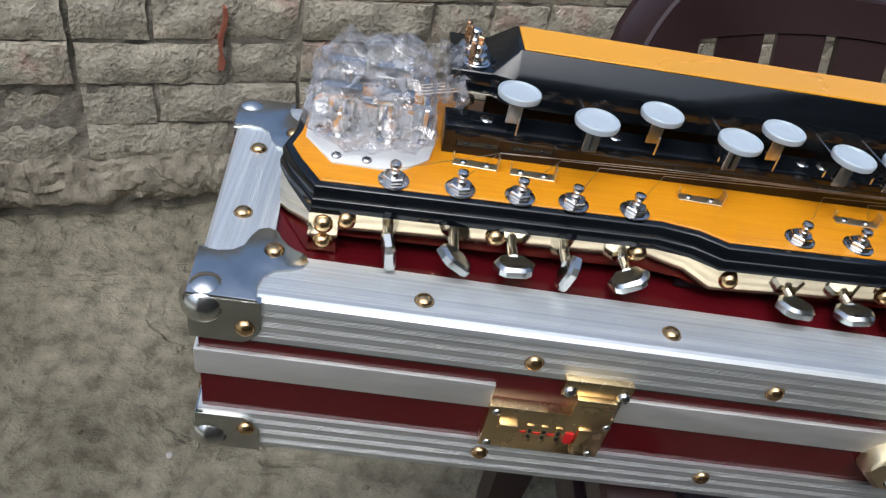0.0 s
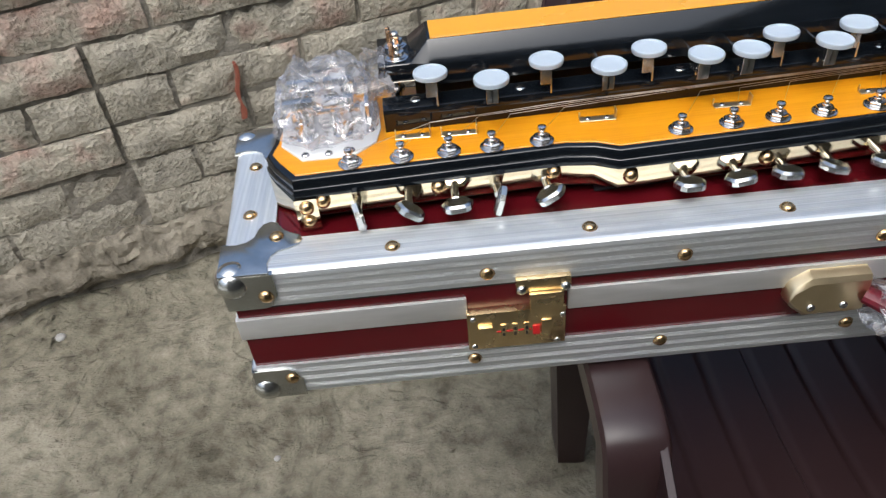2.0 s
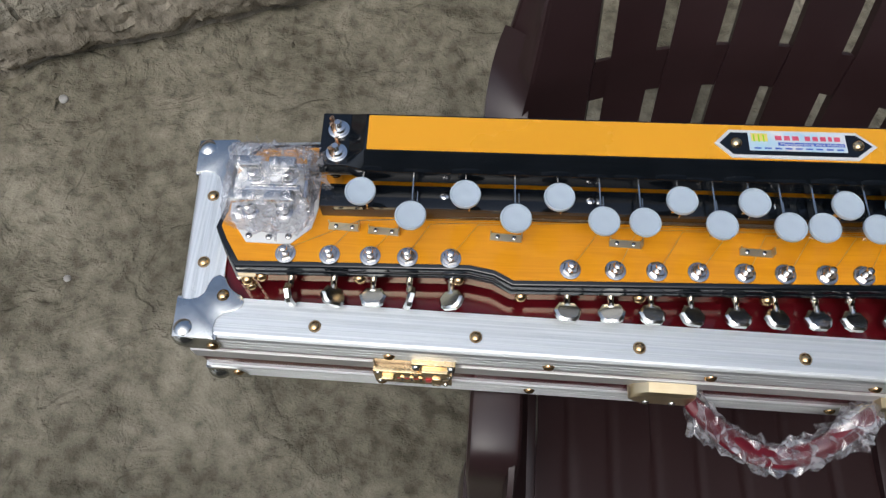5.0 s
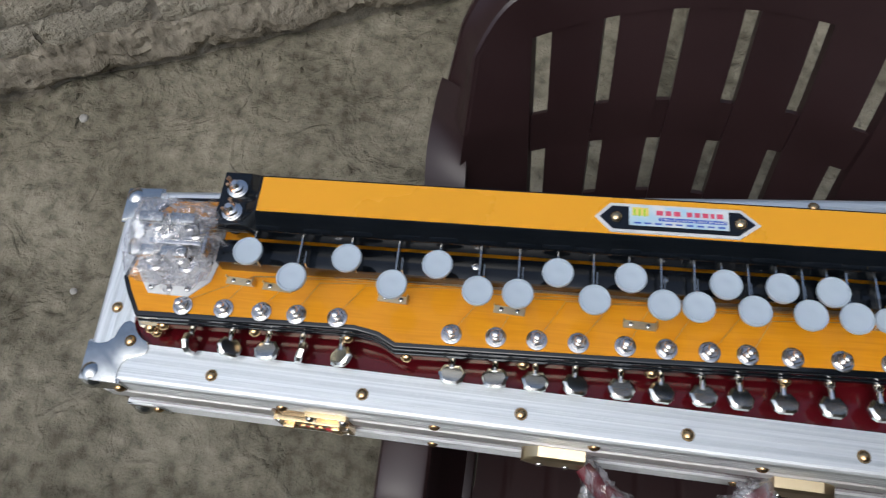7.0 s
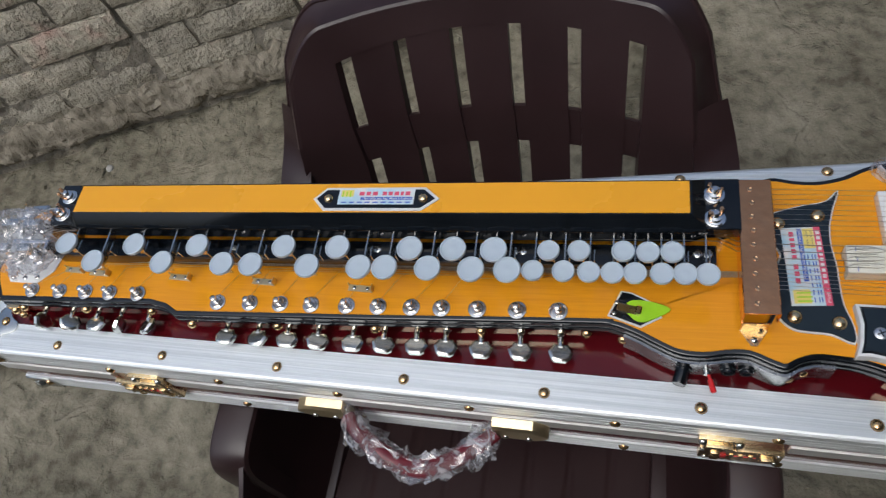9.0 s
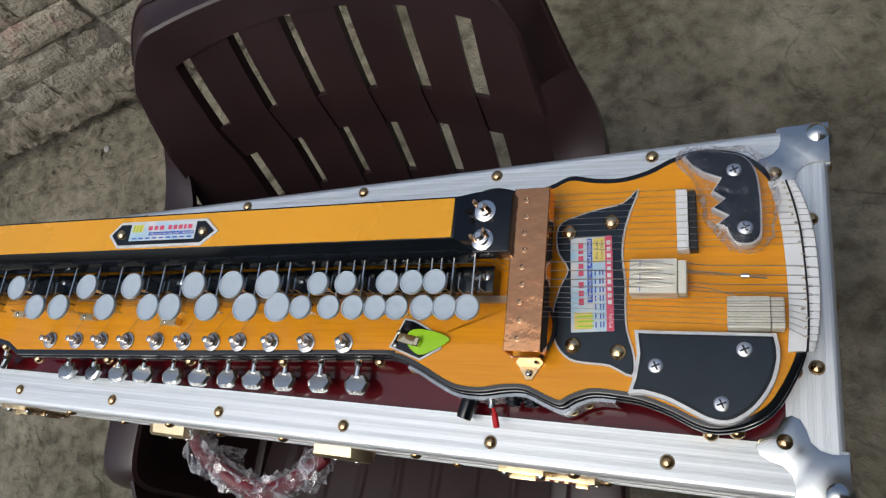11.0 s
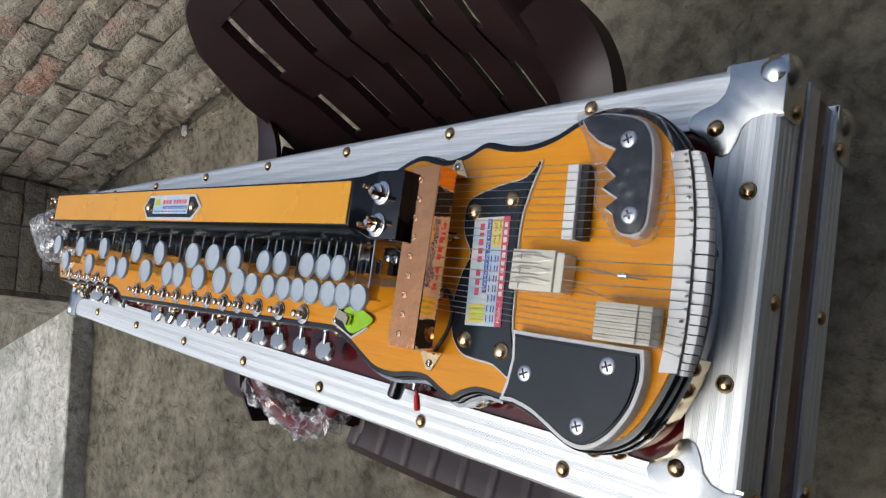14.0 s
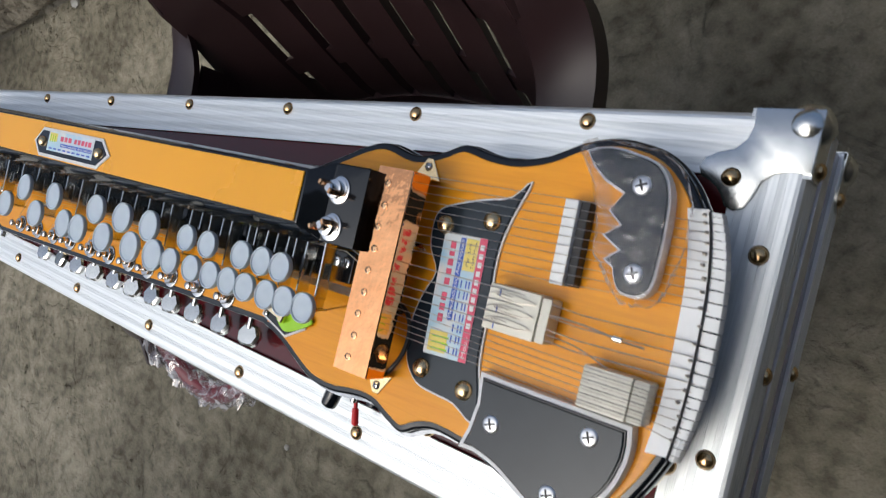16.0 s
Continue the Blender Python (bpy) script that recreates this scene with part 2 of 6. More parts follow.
    L(pm.outputs[2], cm.inputs[6]), L(small_pit_shade.outputs[0], cm.inputs[7])
    L(cm.outputs[2], p.inputs["Base Color"])
    b0 = t.nodes.new("ShaderNodeBump")
    b0.inputs["Distance"].default_value = 0.032
    L(mid_n.outputs[0], b0.inputs["Height"])
    crust = t.nodes.new("ShaderNodeTexNoise")
    crust.inputs["Scale"].default_value, crust.inputs["Detail"].default_value, crust.inputs["Distortion"].default_value = 5.5, 5, 0.6
    L(ge.outputs["Position"], crust.inputs[0])
    step = t.nodes.new("ShaderNodeMapRange")
    step.inputs[1].default_value, step.inputs[2].default_value = 0.535, 0.575
    L(crust.outputs[0], step.inputs[0])
    step2 = t.nodes.new("ShaderNodeMapRange")
    step2.inputs[1].default_value, step2.inputs[2].default_value = 0.425, 0.465
    L(crust.outputs[0], step2.inputs[0])
    both = t.nodes.new("ShaderNodeMath")
    L(step.outputs[0], both.inputs[0]), L(step2.outputs[0], both.inputs[1])
    bc = t.nodes.new("ShaderNodeBump")
    bc.inputs["Distance"].default_value = 0.0035
    L(both.outputs[0], bc.inputs["Height"])
    L(b0.outputs[0], bc.inputs["Normal"])
    b1 = t.nodes.new("ShaderNodeBump")
    b1.inputs["Distance"].default_value = 0.006
    L(bc.outputs[0], b1.inputs["Normal"])
    L(small.outputs[0], b1.inputs["Height"])
    b2 = t.nodes.new("ShaderNodeBump")
    b2.inputs["Distance"].default_value = 0.0010
    L(grit.outputs[0], b2.inputs["Height"])
    L(b1.outputs[0], b2.inputs["Normal"])
    L(b2.outputs[0], p.inputs["Normal"])
    return m


M_EARTH = earth("trodden_earth", (0.110, 0.099, 0.069), (0.188, 0.170, 0.123), (0.288, 0.262, 0.196))
M_MUD = earth("mud_plaster", (0.135, 0.117, 0.086), (0.25, 0.22, 0.168), (0.37, 0.33, 0.26))
# concrete colours raised to carry the stronger daylight outdoors; the moss is its own
M_SLAB = earth("mossy_concrete", (0.48, 0.46, 0.40), (0.70, 0.68, 0.60), (0.82, 0.80, 0.73), 0.85, 0.5)
M_MORTAR = earth("old_mortar", (0.14, 0.126, 0.10), (0.25, 0.226, 0.184), (0.34, 0.31, 0.255))


def brick_clay():
    """Weathered brick under a grey wash, red showing through in patches, with one rusty run on the wall."""
    m, t, p = nodes_of("weathered_brick")
    L = t.links.new
    ge = t.nodes.new("ShaderNodeNewGeometry")
    oi = t.nodes.new("ShaderNodeObjectInfo")
    n1 = t.nodes.new("ShaderNodeTexNoise")
    n1.inputs["Scale"].default_value, n1.inputs["Detail"].default_value = 11, 7
    n2 = t.nodes.new("ShaderNodeTexNoise")
    n2.inputs["Scale"].default_value, n2.inputs["Detail"].default_value = 120, 6
    n3 = t.nodes.new("ShaderNodeTexNoise")
    n3.inputs["Scale"].default_value, n3.inputs["Detail"].default_value = 1.3, 2
    for n in (n1, n2, n3):
        L(ge.outputs["Position"], n.inputs[0])
    sx = t.nodes.new("ShaderNodeSeparateXYZ")
    L(ge.outputs["Position"], sx.inputs[0])
    hz = t.nodes.new("ShaderNodeMapRange")
    hz.inputs[1].default_value, hz.inputs[2].default_value, hz.inputs[3].default_value, hz.inputs[4].default_value = 0.28, 0.70, -0.18, 0.07
    L(sx.outputs[2], hz.inputs[0])
    s1 = t.nodes.new("ShaderNodeMath")
    s1.operation = 'MULTIPLY_ADD'
    s1.inputs[1].default_value = 0.30
    L(oi.outputs["Random"], s1.inputs[0])
    L(n1.outputs[0], s1.inputs[2])
    s2 = t.nodes.new("ShaderNodeMath")
    L(s1.outputs[0], s2.inputs[0]), L(hz.outputs[0], s2.inputs[1])
    r = t.nodes.new("ShaderNodeValToRGB")
    e = r.color_ramp.elements
    e[0].position, e[0].color = 0.35, (0.41, 0.374, 0.300, 1)
    e[1].position, e[1].color = 0.95, (0.53, 0.30, 0.225, 1)
    k = e.new(0.62)
    k.color = (0.50, 0.452, 0.355, 1)
    k2 = e.new(0.74)
    k2.color = (0.50, 0.385, 0.31, 1)
    L(s2.outputs[0], r.inputs[0])
    mx = t.nodes.new("ShaderNodeMix")
    mx.data_type, mx.blend_type = 'RGBA', 'MULTIPLY'
    mx.inputs[0].default_value = 0.5
    mr = t.nodes.new("ShaderNodeMapRange")
    mr.inputs[1].default_value, mr.inputs[2].default_value, mr.inputs[3].default_value, mr.inputs[4].default_value = 0.3, 0.62, 0.55, 1.1
    L(n2.outputs[0], mr.inputs[0])
    L(r.outputs[0], mx.inputs[6]), L(mr.outputs[0], mx.inputs[7])
    L(mx.outputs[2], p.inputs["Base Color"])
    p.inputs["Roughness"].default_value = 0.92
    p.inputs["Specular IOR Level"].default_value = 0.2
    n4 = t.nodes.new("ShaderNodeTexNoise")
    n4.inputs["Scale"].default_value, n4.inputs["Detail"].default_value, n4.inputs["Roughness"].default_value = 15, 9, 0.58
    L(ge.outputs["Position"], n4.inputs[0])
    # the brick's pits are darkened in the colour, as shade in its relief
    pit_shade = t.nodes.new("ShaderNodeMapRange")
    pit_shade.inputs[1].default_value, pit_shade.inputs[2].default_value, pit_shade.inputs[3].default_value, pit_shade.inputs[4].default_value = 0.32, 0.46, 0.5, 1.0
    L(n4.outputs[0], pit_shade.inputs[0])
    pm = t.nodes.new("ShaderNodeMix")
    pm.data_type, pm.blend_type = 'RGBA', 'MULTIPLY'
    pm.inputs[0].default_value = 0.5
    L(mx.outputs[2], pm.inputs[6]), L(pit_shade.outputs[0], pm.inputs[7])
    L(pm.outputs[2], p.inputs["Base Color"])
    b0 = t.nodes.new("ShaderNodeBump")
    b0.inputs["Distance"].default_value = 0.036
    L(n4.outputs[0], b0.inputs["Height"])
    b = t.nodes.new("ShaderNodeBump")
    b.inputs["Distance"].default_value = 0.0022
    L(n2.outputs[0], b.inputs["Height"])
    L(b0.outputs[0], b.inputs["Normal"])
    L(b.outputs[0], p.inputs["Normal"])
    return m


M_BRICK = brick_clay()
M_RUST = surf("rusty_run", (0.22, 0.055, 0.030), (0.28, 0.10, 0.06), 60, 0.85, 0.1, 0, 0.0005, 200)


# ---------------------------------------------------------------- mesh helpers
def finish(bm, sharp=0.55):
    bmesh.ops.recalc_face_normals(bm, faces=bm.faces)
    for f in bm.faces:
        f.smooth = True
    for e in bm.edges:
        e.smooth = len(e.link_faces) == 2 and e.calc_face_angle(9) < sharp


def as_mesh(name, bm, material, sharp=0.55):
    finish(bm, sharp)
    me = bpy.data.meshes.new(name)
    bm.to_mesh(me)
    bm.free()
    me.materials.append(material)
    return me


BASE = {}


def thing(name, m, label, category, group=""):
    ob = new(name)
    ob.empty_display_size = 0.05
    ob.matrix_world = m
    BASE[ob] = Matrix.Translation(m.translation) if category != "musical instrument" else Matrix.Translation((0, 0, m.translation.z))
    return tagged(ob, label, category, group)


def part(name, bm, material, parent, label="", m=None):
    """One mesh object under a thing or a part. Meshes of things are drawn at true height."""
    me = bm if isinstance(bm, bpy.types.Mesh) else as_mesh(name, bm, material)
    ob = new(name, me)
    ob.parent = parent
    ob.matrix_basis = (BASE[parent].inverted() if parent in BASE else Matrix()) @ (m or Matrix())
    return tagged(ob, label)


def single(name, bm, material, label, category="", group="", kind=""):
    return tagged(new(name, as_mesh(name, bm, material)), label, category, group, kind)


def B():
    return bmesh.new()


def box(bm, x0, x1, y0, y1, z0, z1, bevel=0.0, seg=2, m=None):
    vs = [bm.verts.new((x, y, z)) for x in (x0, x1) for y in (y0, y1) for z in (z0, z1)]
    fs = [bm.faces.new([vs[i] for i in q]) for q in ((0, 1, 3, 2), (4, 6, 7, 5), (0, 4, 5, 1), (2, 3, 7, 6), (0, 2, 6, 4), (1, 5, 7, 3))]
    if m:
        bmesh.ops.transform(bm, matrix=m, verts=vs)
    if bevel:
        es = list({e for f in fs for e in f.edges})
        bmesh.ops.bevel(bm, geom=es, offset=bevel, segments=seg, affect='EDGES', profile=0.6)
    return bm


def ring(bm, pts):
    return [bm.verts.new(p) for p in pts]


def skin(bm, rings, closed=True, cap=True):
    n = len(rings[0])
    for a, b in zip(rings, rings[1:]):
        for i in range(n if closed else n - 1):
            j = (i + 1) % n
            bm.faces.new((a[i], a[j], b[j], b[i]))
    if cap:
        bm.faces.new(rings[0][::-1])
        bm.faces.new(rings[-1])


def lathe(bm, prof, seg=16, m=None):
    """prof: (radius, height) pairs, from bottom to top."""
    rs = []
    for r, z in prof:
        r = max(r, 1e-5)
        rs.append(ring(bm, [(r * math.cos(2 * math.pi * i / seg), r * math.sin(2 * math.pi * i / seg), z) for i in range(seg)]))
    skin(bm, rs)
    if m:
        bmesh.ops.transform(bm, matrix=m, verts=[v for r in rs for v in r])
    return bm


def dome(bm, r, h, m=None, seg=14, flange=0.0):
    prof = [(r + flange, 0)] if flange else []
    prof += [(r * math.cos(a), h * math.sin(a)) for a in (0, 0.35, 0.7, 1.05, 1.35)] + [(r * 0.04, h)]
    return lathe(bm, prof, seg, m)


def tube(bm, pts, r, seg=6, flat=1.0):
    pts = [Vector(p) for p in pts]
    rs = []
    up = Vector((0, 0, 1))
    for i, p in enumerate(pts):
        d = (pts[min(i + 1, len(pts) - 1)] - pts[max(i - 1, 0)]).normalized()
        s = d.cross(up)
        s = s.normalized() if s.length > 1e-4 else Vector((1, 0, 0))
        u = s.cross(d)
        rr = r[i] if isinstance(r, (list, tuple)) else r
        rs.append(ring(bm, [p + s * math.cos(2 * math.pi * k / seg) * rr + u * math.sin(2 * math.pi * k / seg) * rr * flat for k in range(seg)]))
    skin(bm, rs)
    return bm


def spline(ctrl, steps=5, closed=True):
    """A smooth curve through a few control points."""
    n, out = len(ctrl), []
    for i in range(n if closed else n - 1):
        g = lambda k: Vector(ctrl[k % n] if closed else ctrl[min(max(k, 0), n - 1)])
        p0, p1, p2, p3 = g(i - 1), g(i), g(i + 1), g(i + 2)
        for s in range(steps):
            t = s / steps
            out.append(0.5 * ((2 * p1) + (p2 - p0) * t + (2 * p0 - 5 * p1 + 4 * p2 - p3) * t * t + (3 * p1 - p0 - 3 * p2 + p3) * t ** 3))
    if not closed:
        out.append(Vector(ctrl[-1]))
    return out


def area2(p):
    return sum(a.x * b.y - b.x * a.y for a, b in zip(p, p[1:] + p[:1]))


def grow(poly, d):
    """The outline moved outwards by d."""
    poly = [Vector((p[0], p[1])) for p in poly]
    if area2(poly) < 0:
        poly = poly[::-1]
    n, out = len(poly), []
    for i in range(n):
        a = (poly[i] - poly[i - 1])
        b = (poly[(i + 1) % n] - poly[i])
        na, nb = Vector((a.y, -a.x)).normalized(), Vector((b.y, -b.x)).normalized()
        k = na + nb
        k = k / max(0.5, 1 + na.dot(nb))
        out.append(poly[i] + k * d)
    return out


def prism(bm, poly, z0, z1, edge=0.0, seg=3, split=False):
    """An upright slab with a rounded top edge."""
    poly = grow(poly, 0)
    levels = [(0, z0), (0, z1 - edge)]
    if edge:
        levels += [(-edge * (1 - math.cos(a)), z1 - edge + edge * math.sin(a)) for a in [math.pi / 2 * (i + 1) / seg for i in range(seg)]]
    rs = [ring(bm, [(p.x, p.y, z) for p in grow(poly, d)]) for d, z in levels]
    skin(bm, rs)
    if split:
        bm.normal_update()
        bm.faces.ensure_lookup_table()
        tris = bmesh.ops.triangulate(bm, faces=[bm.faces[-1], bm.faces[-2]], ngon_method='BEAUTY')["faces"]
        bm.normal_update()
        over = [f for f in tris if f.normal.z < 0 and f.calc_center_median().z > (z0 + z1) / 2]
        bmesh.ops.delete(bm, geom=over, context='FACES_ONLY')
    return bm


def band(bm, pts, z0, z1, thick):
    """An upright metal band along an open line, thick towards its left."""
    pts = [Vector((p[0], p[1])) for p in pts]
    a, b = [], []
    for i, p in enumerate(pts):
        d = (pts[min(i + 1, len(pts) - 1)] - pts[max(i - 1, 0)]).normalized()
        a.append(p)
        b.append(p + Vector((-d.y, d.x)) * thick)
    rs = [ring(bm, [(p.x, p.y, z0), (p.x, p.y, z1), (q.x, q.y, z1), (q.x, q.y, z0)]) for p, q in zip(a, b)]
    skin(bm, rs)
    return bm


def to_y(x, y, z):
    """Turns a lathe's axis to face -y at a place."""
    return Matrix.Translation((x, y, z)) @ Matrix.Rotation(math.pi / 2, 4, 'X')


def at(x, y, z, rz=0.0):
    return Matrix.Translation((x, y, z)) @ Matrix.Rotation(rz, 4, 'Z')


rng = random.Random(7)

# ---------------------------------------------------------------- ground and walls
WALL_A = 0.36757
WD = Vector((math.cos(WALL_A), math.sin(WALL_A), 0))
WN = Vector((math.sin(WALL_A), -math.cos(WALL_A), 0))
W0 = Vector((0, 1.165, 0))
U_WEST, U_EAST, S_JAMB = -2.28, 0.90, 0.50
WALL_H = 1.30


def wall_matrix(origin, along):
    m = Matrix((along, Vector((-along.y, along.x, 0)), Vector((0, 0, 1)))).transposed().to_4x4()
    m.translation = origin
    return m


def ground_height(x, y):
    p = Vector((x, y, 0))
    lap = min(0.0, 0.03 - abs(x * WN.x + (y - 1.165) * WN.y)) if y > 0.2 else -1.0
    return 0.016 * max(0.0, 1 + lap * 12) * noise.noise(p * 9.0) + 0.014 * noise.noise(p * 2.3) + 0.012 * noise.noise(p * 6.0 + Vector((3, 1, 0))) + 0.007 * min(0.0, noise.noise(p * 15.0)) + 0.004 * noise.noise(p * 31.0)


def build_ground():
    def axis(a, b, step, far):
        mid = [a + step * i for i in range(int((b - a) / step) + 1)]
        return [-far, -40, -12, -6] + [v for v in (-4.5, -3.5) if v < a - 0.1] + mid + [v for v in (3, 4.5) if v > mid[-1] + 0.1] + [6, 12, 40, far]
    xs, ys = axis(-2.4, 2.0, 0.016, 300), axis(-1.4, 1.6, 0.016, 300)
    verts = [(x, y, ground_height(x, y) if abs(x) < 6 and abs(y) < 6 else 0) for y in ys for x in xs]
    w = len(xs)
    faces = [(j * w + i, j * w + i + 1, (j + 1) * w + i + 1, (j + 1) * w + i) for j in range(len(ys) - 1) for i in range(w - 1)]
    me = bpy.data.meshes.new("ground")
    me.from_pydata(verts, [], faces)
    me.polygons.foreach_set("use_smooth", [True] * len(faces))
    me.materials.append(M_EARTH)
    return tagged(new("ground", me), "uneven trodden grey-brown earth floor", "ground", "", "structure")


build_ground()


def build_wall(name, m, length, label, x0=0.0):
    """A wall with the mortar as its core; the bricks stand proud of its face, which lies at local y = 0, towards -y."""
    bm = B()
    box(bm, x0, length, 0.0055, 0.24, -0.1, WALL_H)
    ob = single(name, bm, M_MORTAR, label, "wall", "", "structure")
    ob.matrix_world = m
    return ob


NW = W0 + WD * U_WEST
NE = W0 + WD * U_EAST
wall_north = build_wall("wall_north", wall_matrix(W0, WD), U_EAST, "old brick wall in grey-washed weathered red brick", U_WEST - 0.24)
wall_west = build_wall("wall_west", wall_matrix(NW + WN * S_JAMB, -WN), S_JAMB - 0.004, "short brick wall that ends at a doorway")
wall_back = build_wall("wall_back", wall_matrix(W0 - WN * 0.55, WD), 4.2, "second brick wall set back behind the first", 0.62)


def lumpy_strip(name, m, x0, x1, material, label):
    """Rough broken mud plaster that bulges out along a wall's foot over an undercut."""
    bm = B()
    n = int((x1 - x0) / 0.006)
    prof = ((-0.02, 0.142), (0.002, 0.137), (0.008, 0.129), (0.012, 0.120), (0.015, 0.110), (0.017, 0.100), (0.019, 0.090), (0.021, 0.080), (0.022, 0.070), (0.023, 0.060), (0.022, 0.050), (0.019, 0.041), (0.012, 0.034), (-0.004, 0.029), (-0.010, 0.022), (-0.010, 0.012), (-0.004, 0.0), (0.0, -0.03))
    rows = []
    for i in range(n + 1):
        x = x0 + (x1 - x0) * i / n
        rise = 1 + 0.26 * noise.noise(Vector((x * 4, 0, 1))) + 0.16 * noise.noise(Vector((x * 13, 0, 5))) + 0.10 * noise.noise(Vector((x * 34, 0, 5)))
        hole = math.exp(-((x + 0.10) / 0.045) ** 2) + 0.6 * math.exp(-((x + 0.47) / 0.02) ** 2)
        row = []
        for k, (d, z) in enumerate(prof):
            q = Vector((x * 14, z * 16, 3.1))
            j = 0.010 * noise.noise(q) + 0.011 * (0.5 - abs(noise.noise(q * 2.3))) + 0.005 * noise.noise(q * 5.1) + 0.0025 * noise.noise(q * 11)
            if z < 0.07:
                j -= 0.030 * hole
            row.append(bm.verts.new((x, 0.004 - d - j, z * rise + (0.006 * noise.noise(q * 1.9) if z > 0.01 else 0.0))))
        rows.append(row)
    for a, b in zip(rows, rows[1:]):
        for k in range(len(prof) - 1):
            bm.faces.new((a[k], b[k], b[k + 1], a[k + 1]))
    ob = single(name, bm, material, label, "wall base", "", "structure")
    ob.matrix_world = m
    return ob


lumpy_strip("trim_wall_foot", wall_matrix(W0, WD), U_WEST, U_EAST, M_MUD, "crumbling mud plaster along the foot of the brick wall")


def slab_outside():
    """Mossy concrete outside the doorway, with a raised sill at the wall's line."""
    bm = B()
    box(bm, -4.0, 0.0, 0.12, 5.0, -0.05, 0.07, 0.006, 2)
    ob = single("pavement", bm, M_SLAB, "pale mossy concrete yard outside the doorway", "pavement", "", "structure")
    ob.matrix_world = wall_matrix(NW + WN * S_JAMB, -WN)
    bm = B()
    box(bm, -4.0, -0.004, 0.0, 0.118, -0.05, 0.082, 0.012, 3)
    for v in bm.verts:
        v.co += Vector((0, 0.006 * noise.noise(v.co * 6), 0.006 * noise.noise(v.co * 5)))
    ob = single("sill", bm, M_SLAB, "worn raised concrete doorway sill", "door sill", "", "structure")
    ob.matrix_world = wall_matrix(NW + WN * S_JAMB, -WN)


slab_outside()


# unseen wall, added to hold low southern light off the case front
def south_shade_wall():
    bm = B()
    box(bm, -0.9, 3.4, -2.04, -1.80, -0.1, 2.6)
    single("shade_wall_south", bm, M_MUD, "added unseen wall that blocks low light from the south", "wall", "", "structure")


south_shade_wall()


# unseen wall, added to cut the light coming from the east
def east_shade_wall():
    bm = B()
    box(bm, 3.40, 3.60, -2.04, 3.4, -0.1, 2.12)
    single("shade_wall_east", bm, M_MUD, "added unseen wall that blocks light from the east", "wall", "", "structure")


east_shade_wall()


# unseen slab, added only to darken the south-east ground
def shade_roof():
    bm = B()
    box(bm, 1.18, 3.6, -2.04, 0.30, 2.124, 2.24)
    single("ceiling", bm, M_MUD, "added unseen slab that keeps skylight off the south-east", "ceiling", "", "structure")


shade_roof()

# ---------------------------------------------------------------- chair
CHAIR_X, BACK_X = 0.5635, 0.575
SLOT_X, SLOT_W = (0.379, 0.447, 0.516, 0.587, 0.658, 0.7275), 0.0160


def blend(h, stops):
    """Straight runs between (height, value) stops, in rising order."""
    for (h0, v0), (h1, v1) in zip(stops, stops[1:]):
        if h <= h1:
            return v0 + (v1 - v0) * (h - h0) / (h1 - h0)
    (h0, v0), (h1, v1) = stops[-2:]
    return v1 + (v1 - v0) * (h - h1) / (h1 - h0)


BACK_LINE = [(0.40, 0.341), (0.50, 0.355), (0.575, 0.380), (0.648, 0.4085), (0.705, 0.4210), (0.755, 0.4420), (0.79, 0.4590), (0.86, 0.496)]
LEFT_LINE = [(0.40, 0.288), (0.58, 0.291), (0.645, 0.2985), (0.73, 0.3085), (0.79, 0.3155), (0.86, 0.318)]
RIGHT_LINE = [(0.40, 0.826), (0.58, 0.822), (0.645, 0.814), (0.73, 0.804), (0.79, 0.798), (0.86, 0.795)]


def back_y_at(x, h):
    return blend(h, BACK_LINE) - 0.95 * (x - BACK_X) ** 2


def back_normal(x, h):
    return Vector((1.9 * (x - BACK_X), -1, (back_y_at(x, h + 0.012) - back_y_at(x, h - 0.012)) / 0.024)).normalized()


def back_top(s):
    """Height of the backrest's upper edge, s from -1 to 1 across."""
    return 0.837 - 0.004 * s * s - 0.044 * (max(0.0, abs(s) - 0.80) / 0.20) ** 2.2


def back_x(s, h):
    a, b = blend(h, LEFT_LINE), blend(h, RIGHT_LINE)
    return a + (b - a) * (s + 1) / 2


def slot_x(k, h):
    return SLOT_X[k] + 0.22 * (h - 0.705) * (SLOT_X[k] - 0.56)


def panel_top(x):
    """The arched step above the slots."""
    return 0.806 - 0.30 * (x - 0.575) ** 2


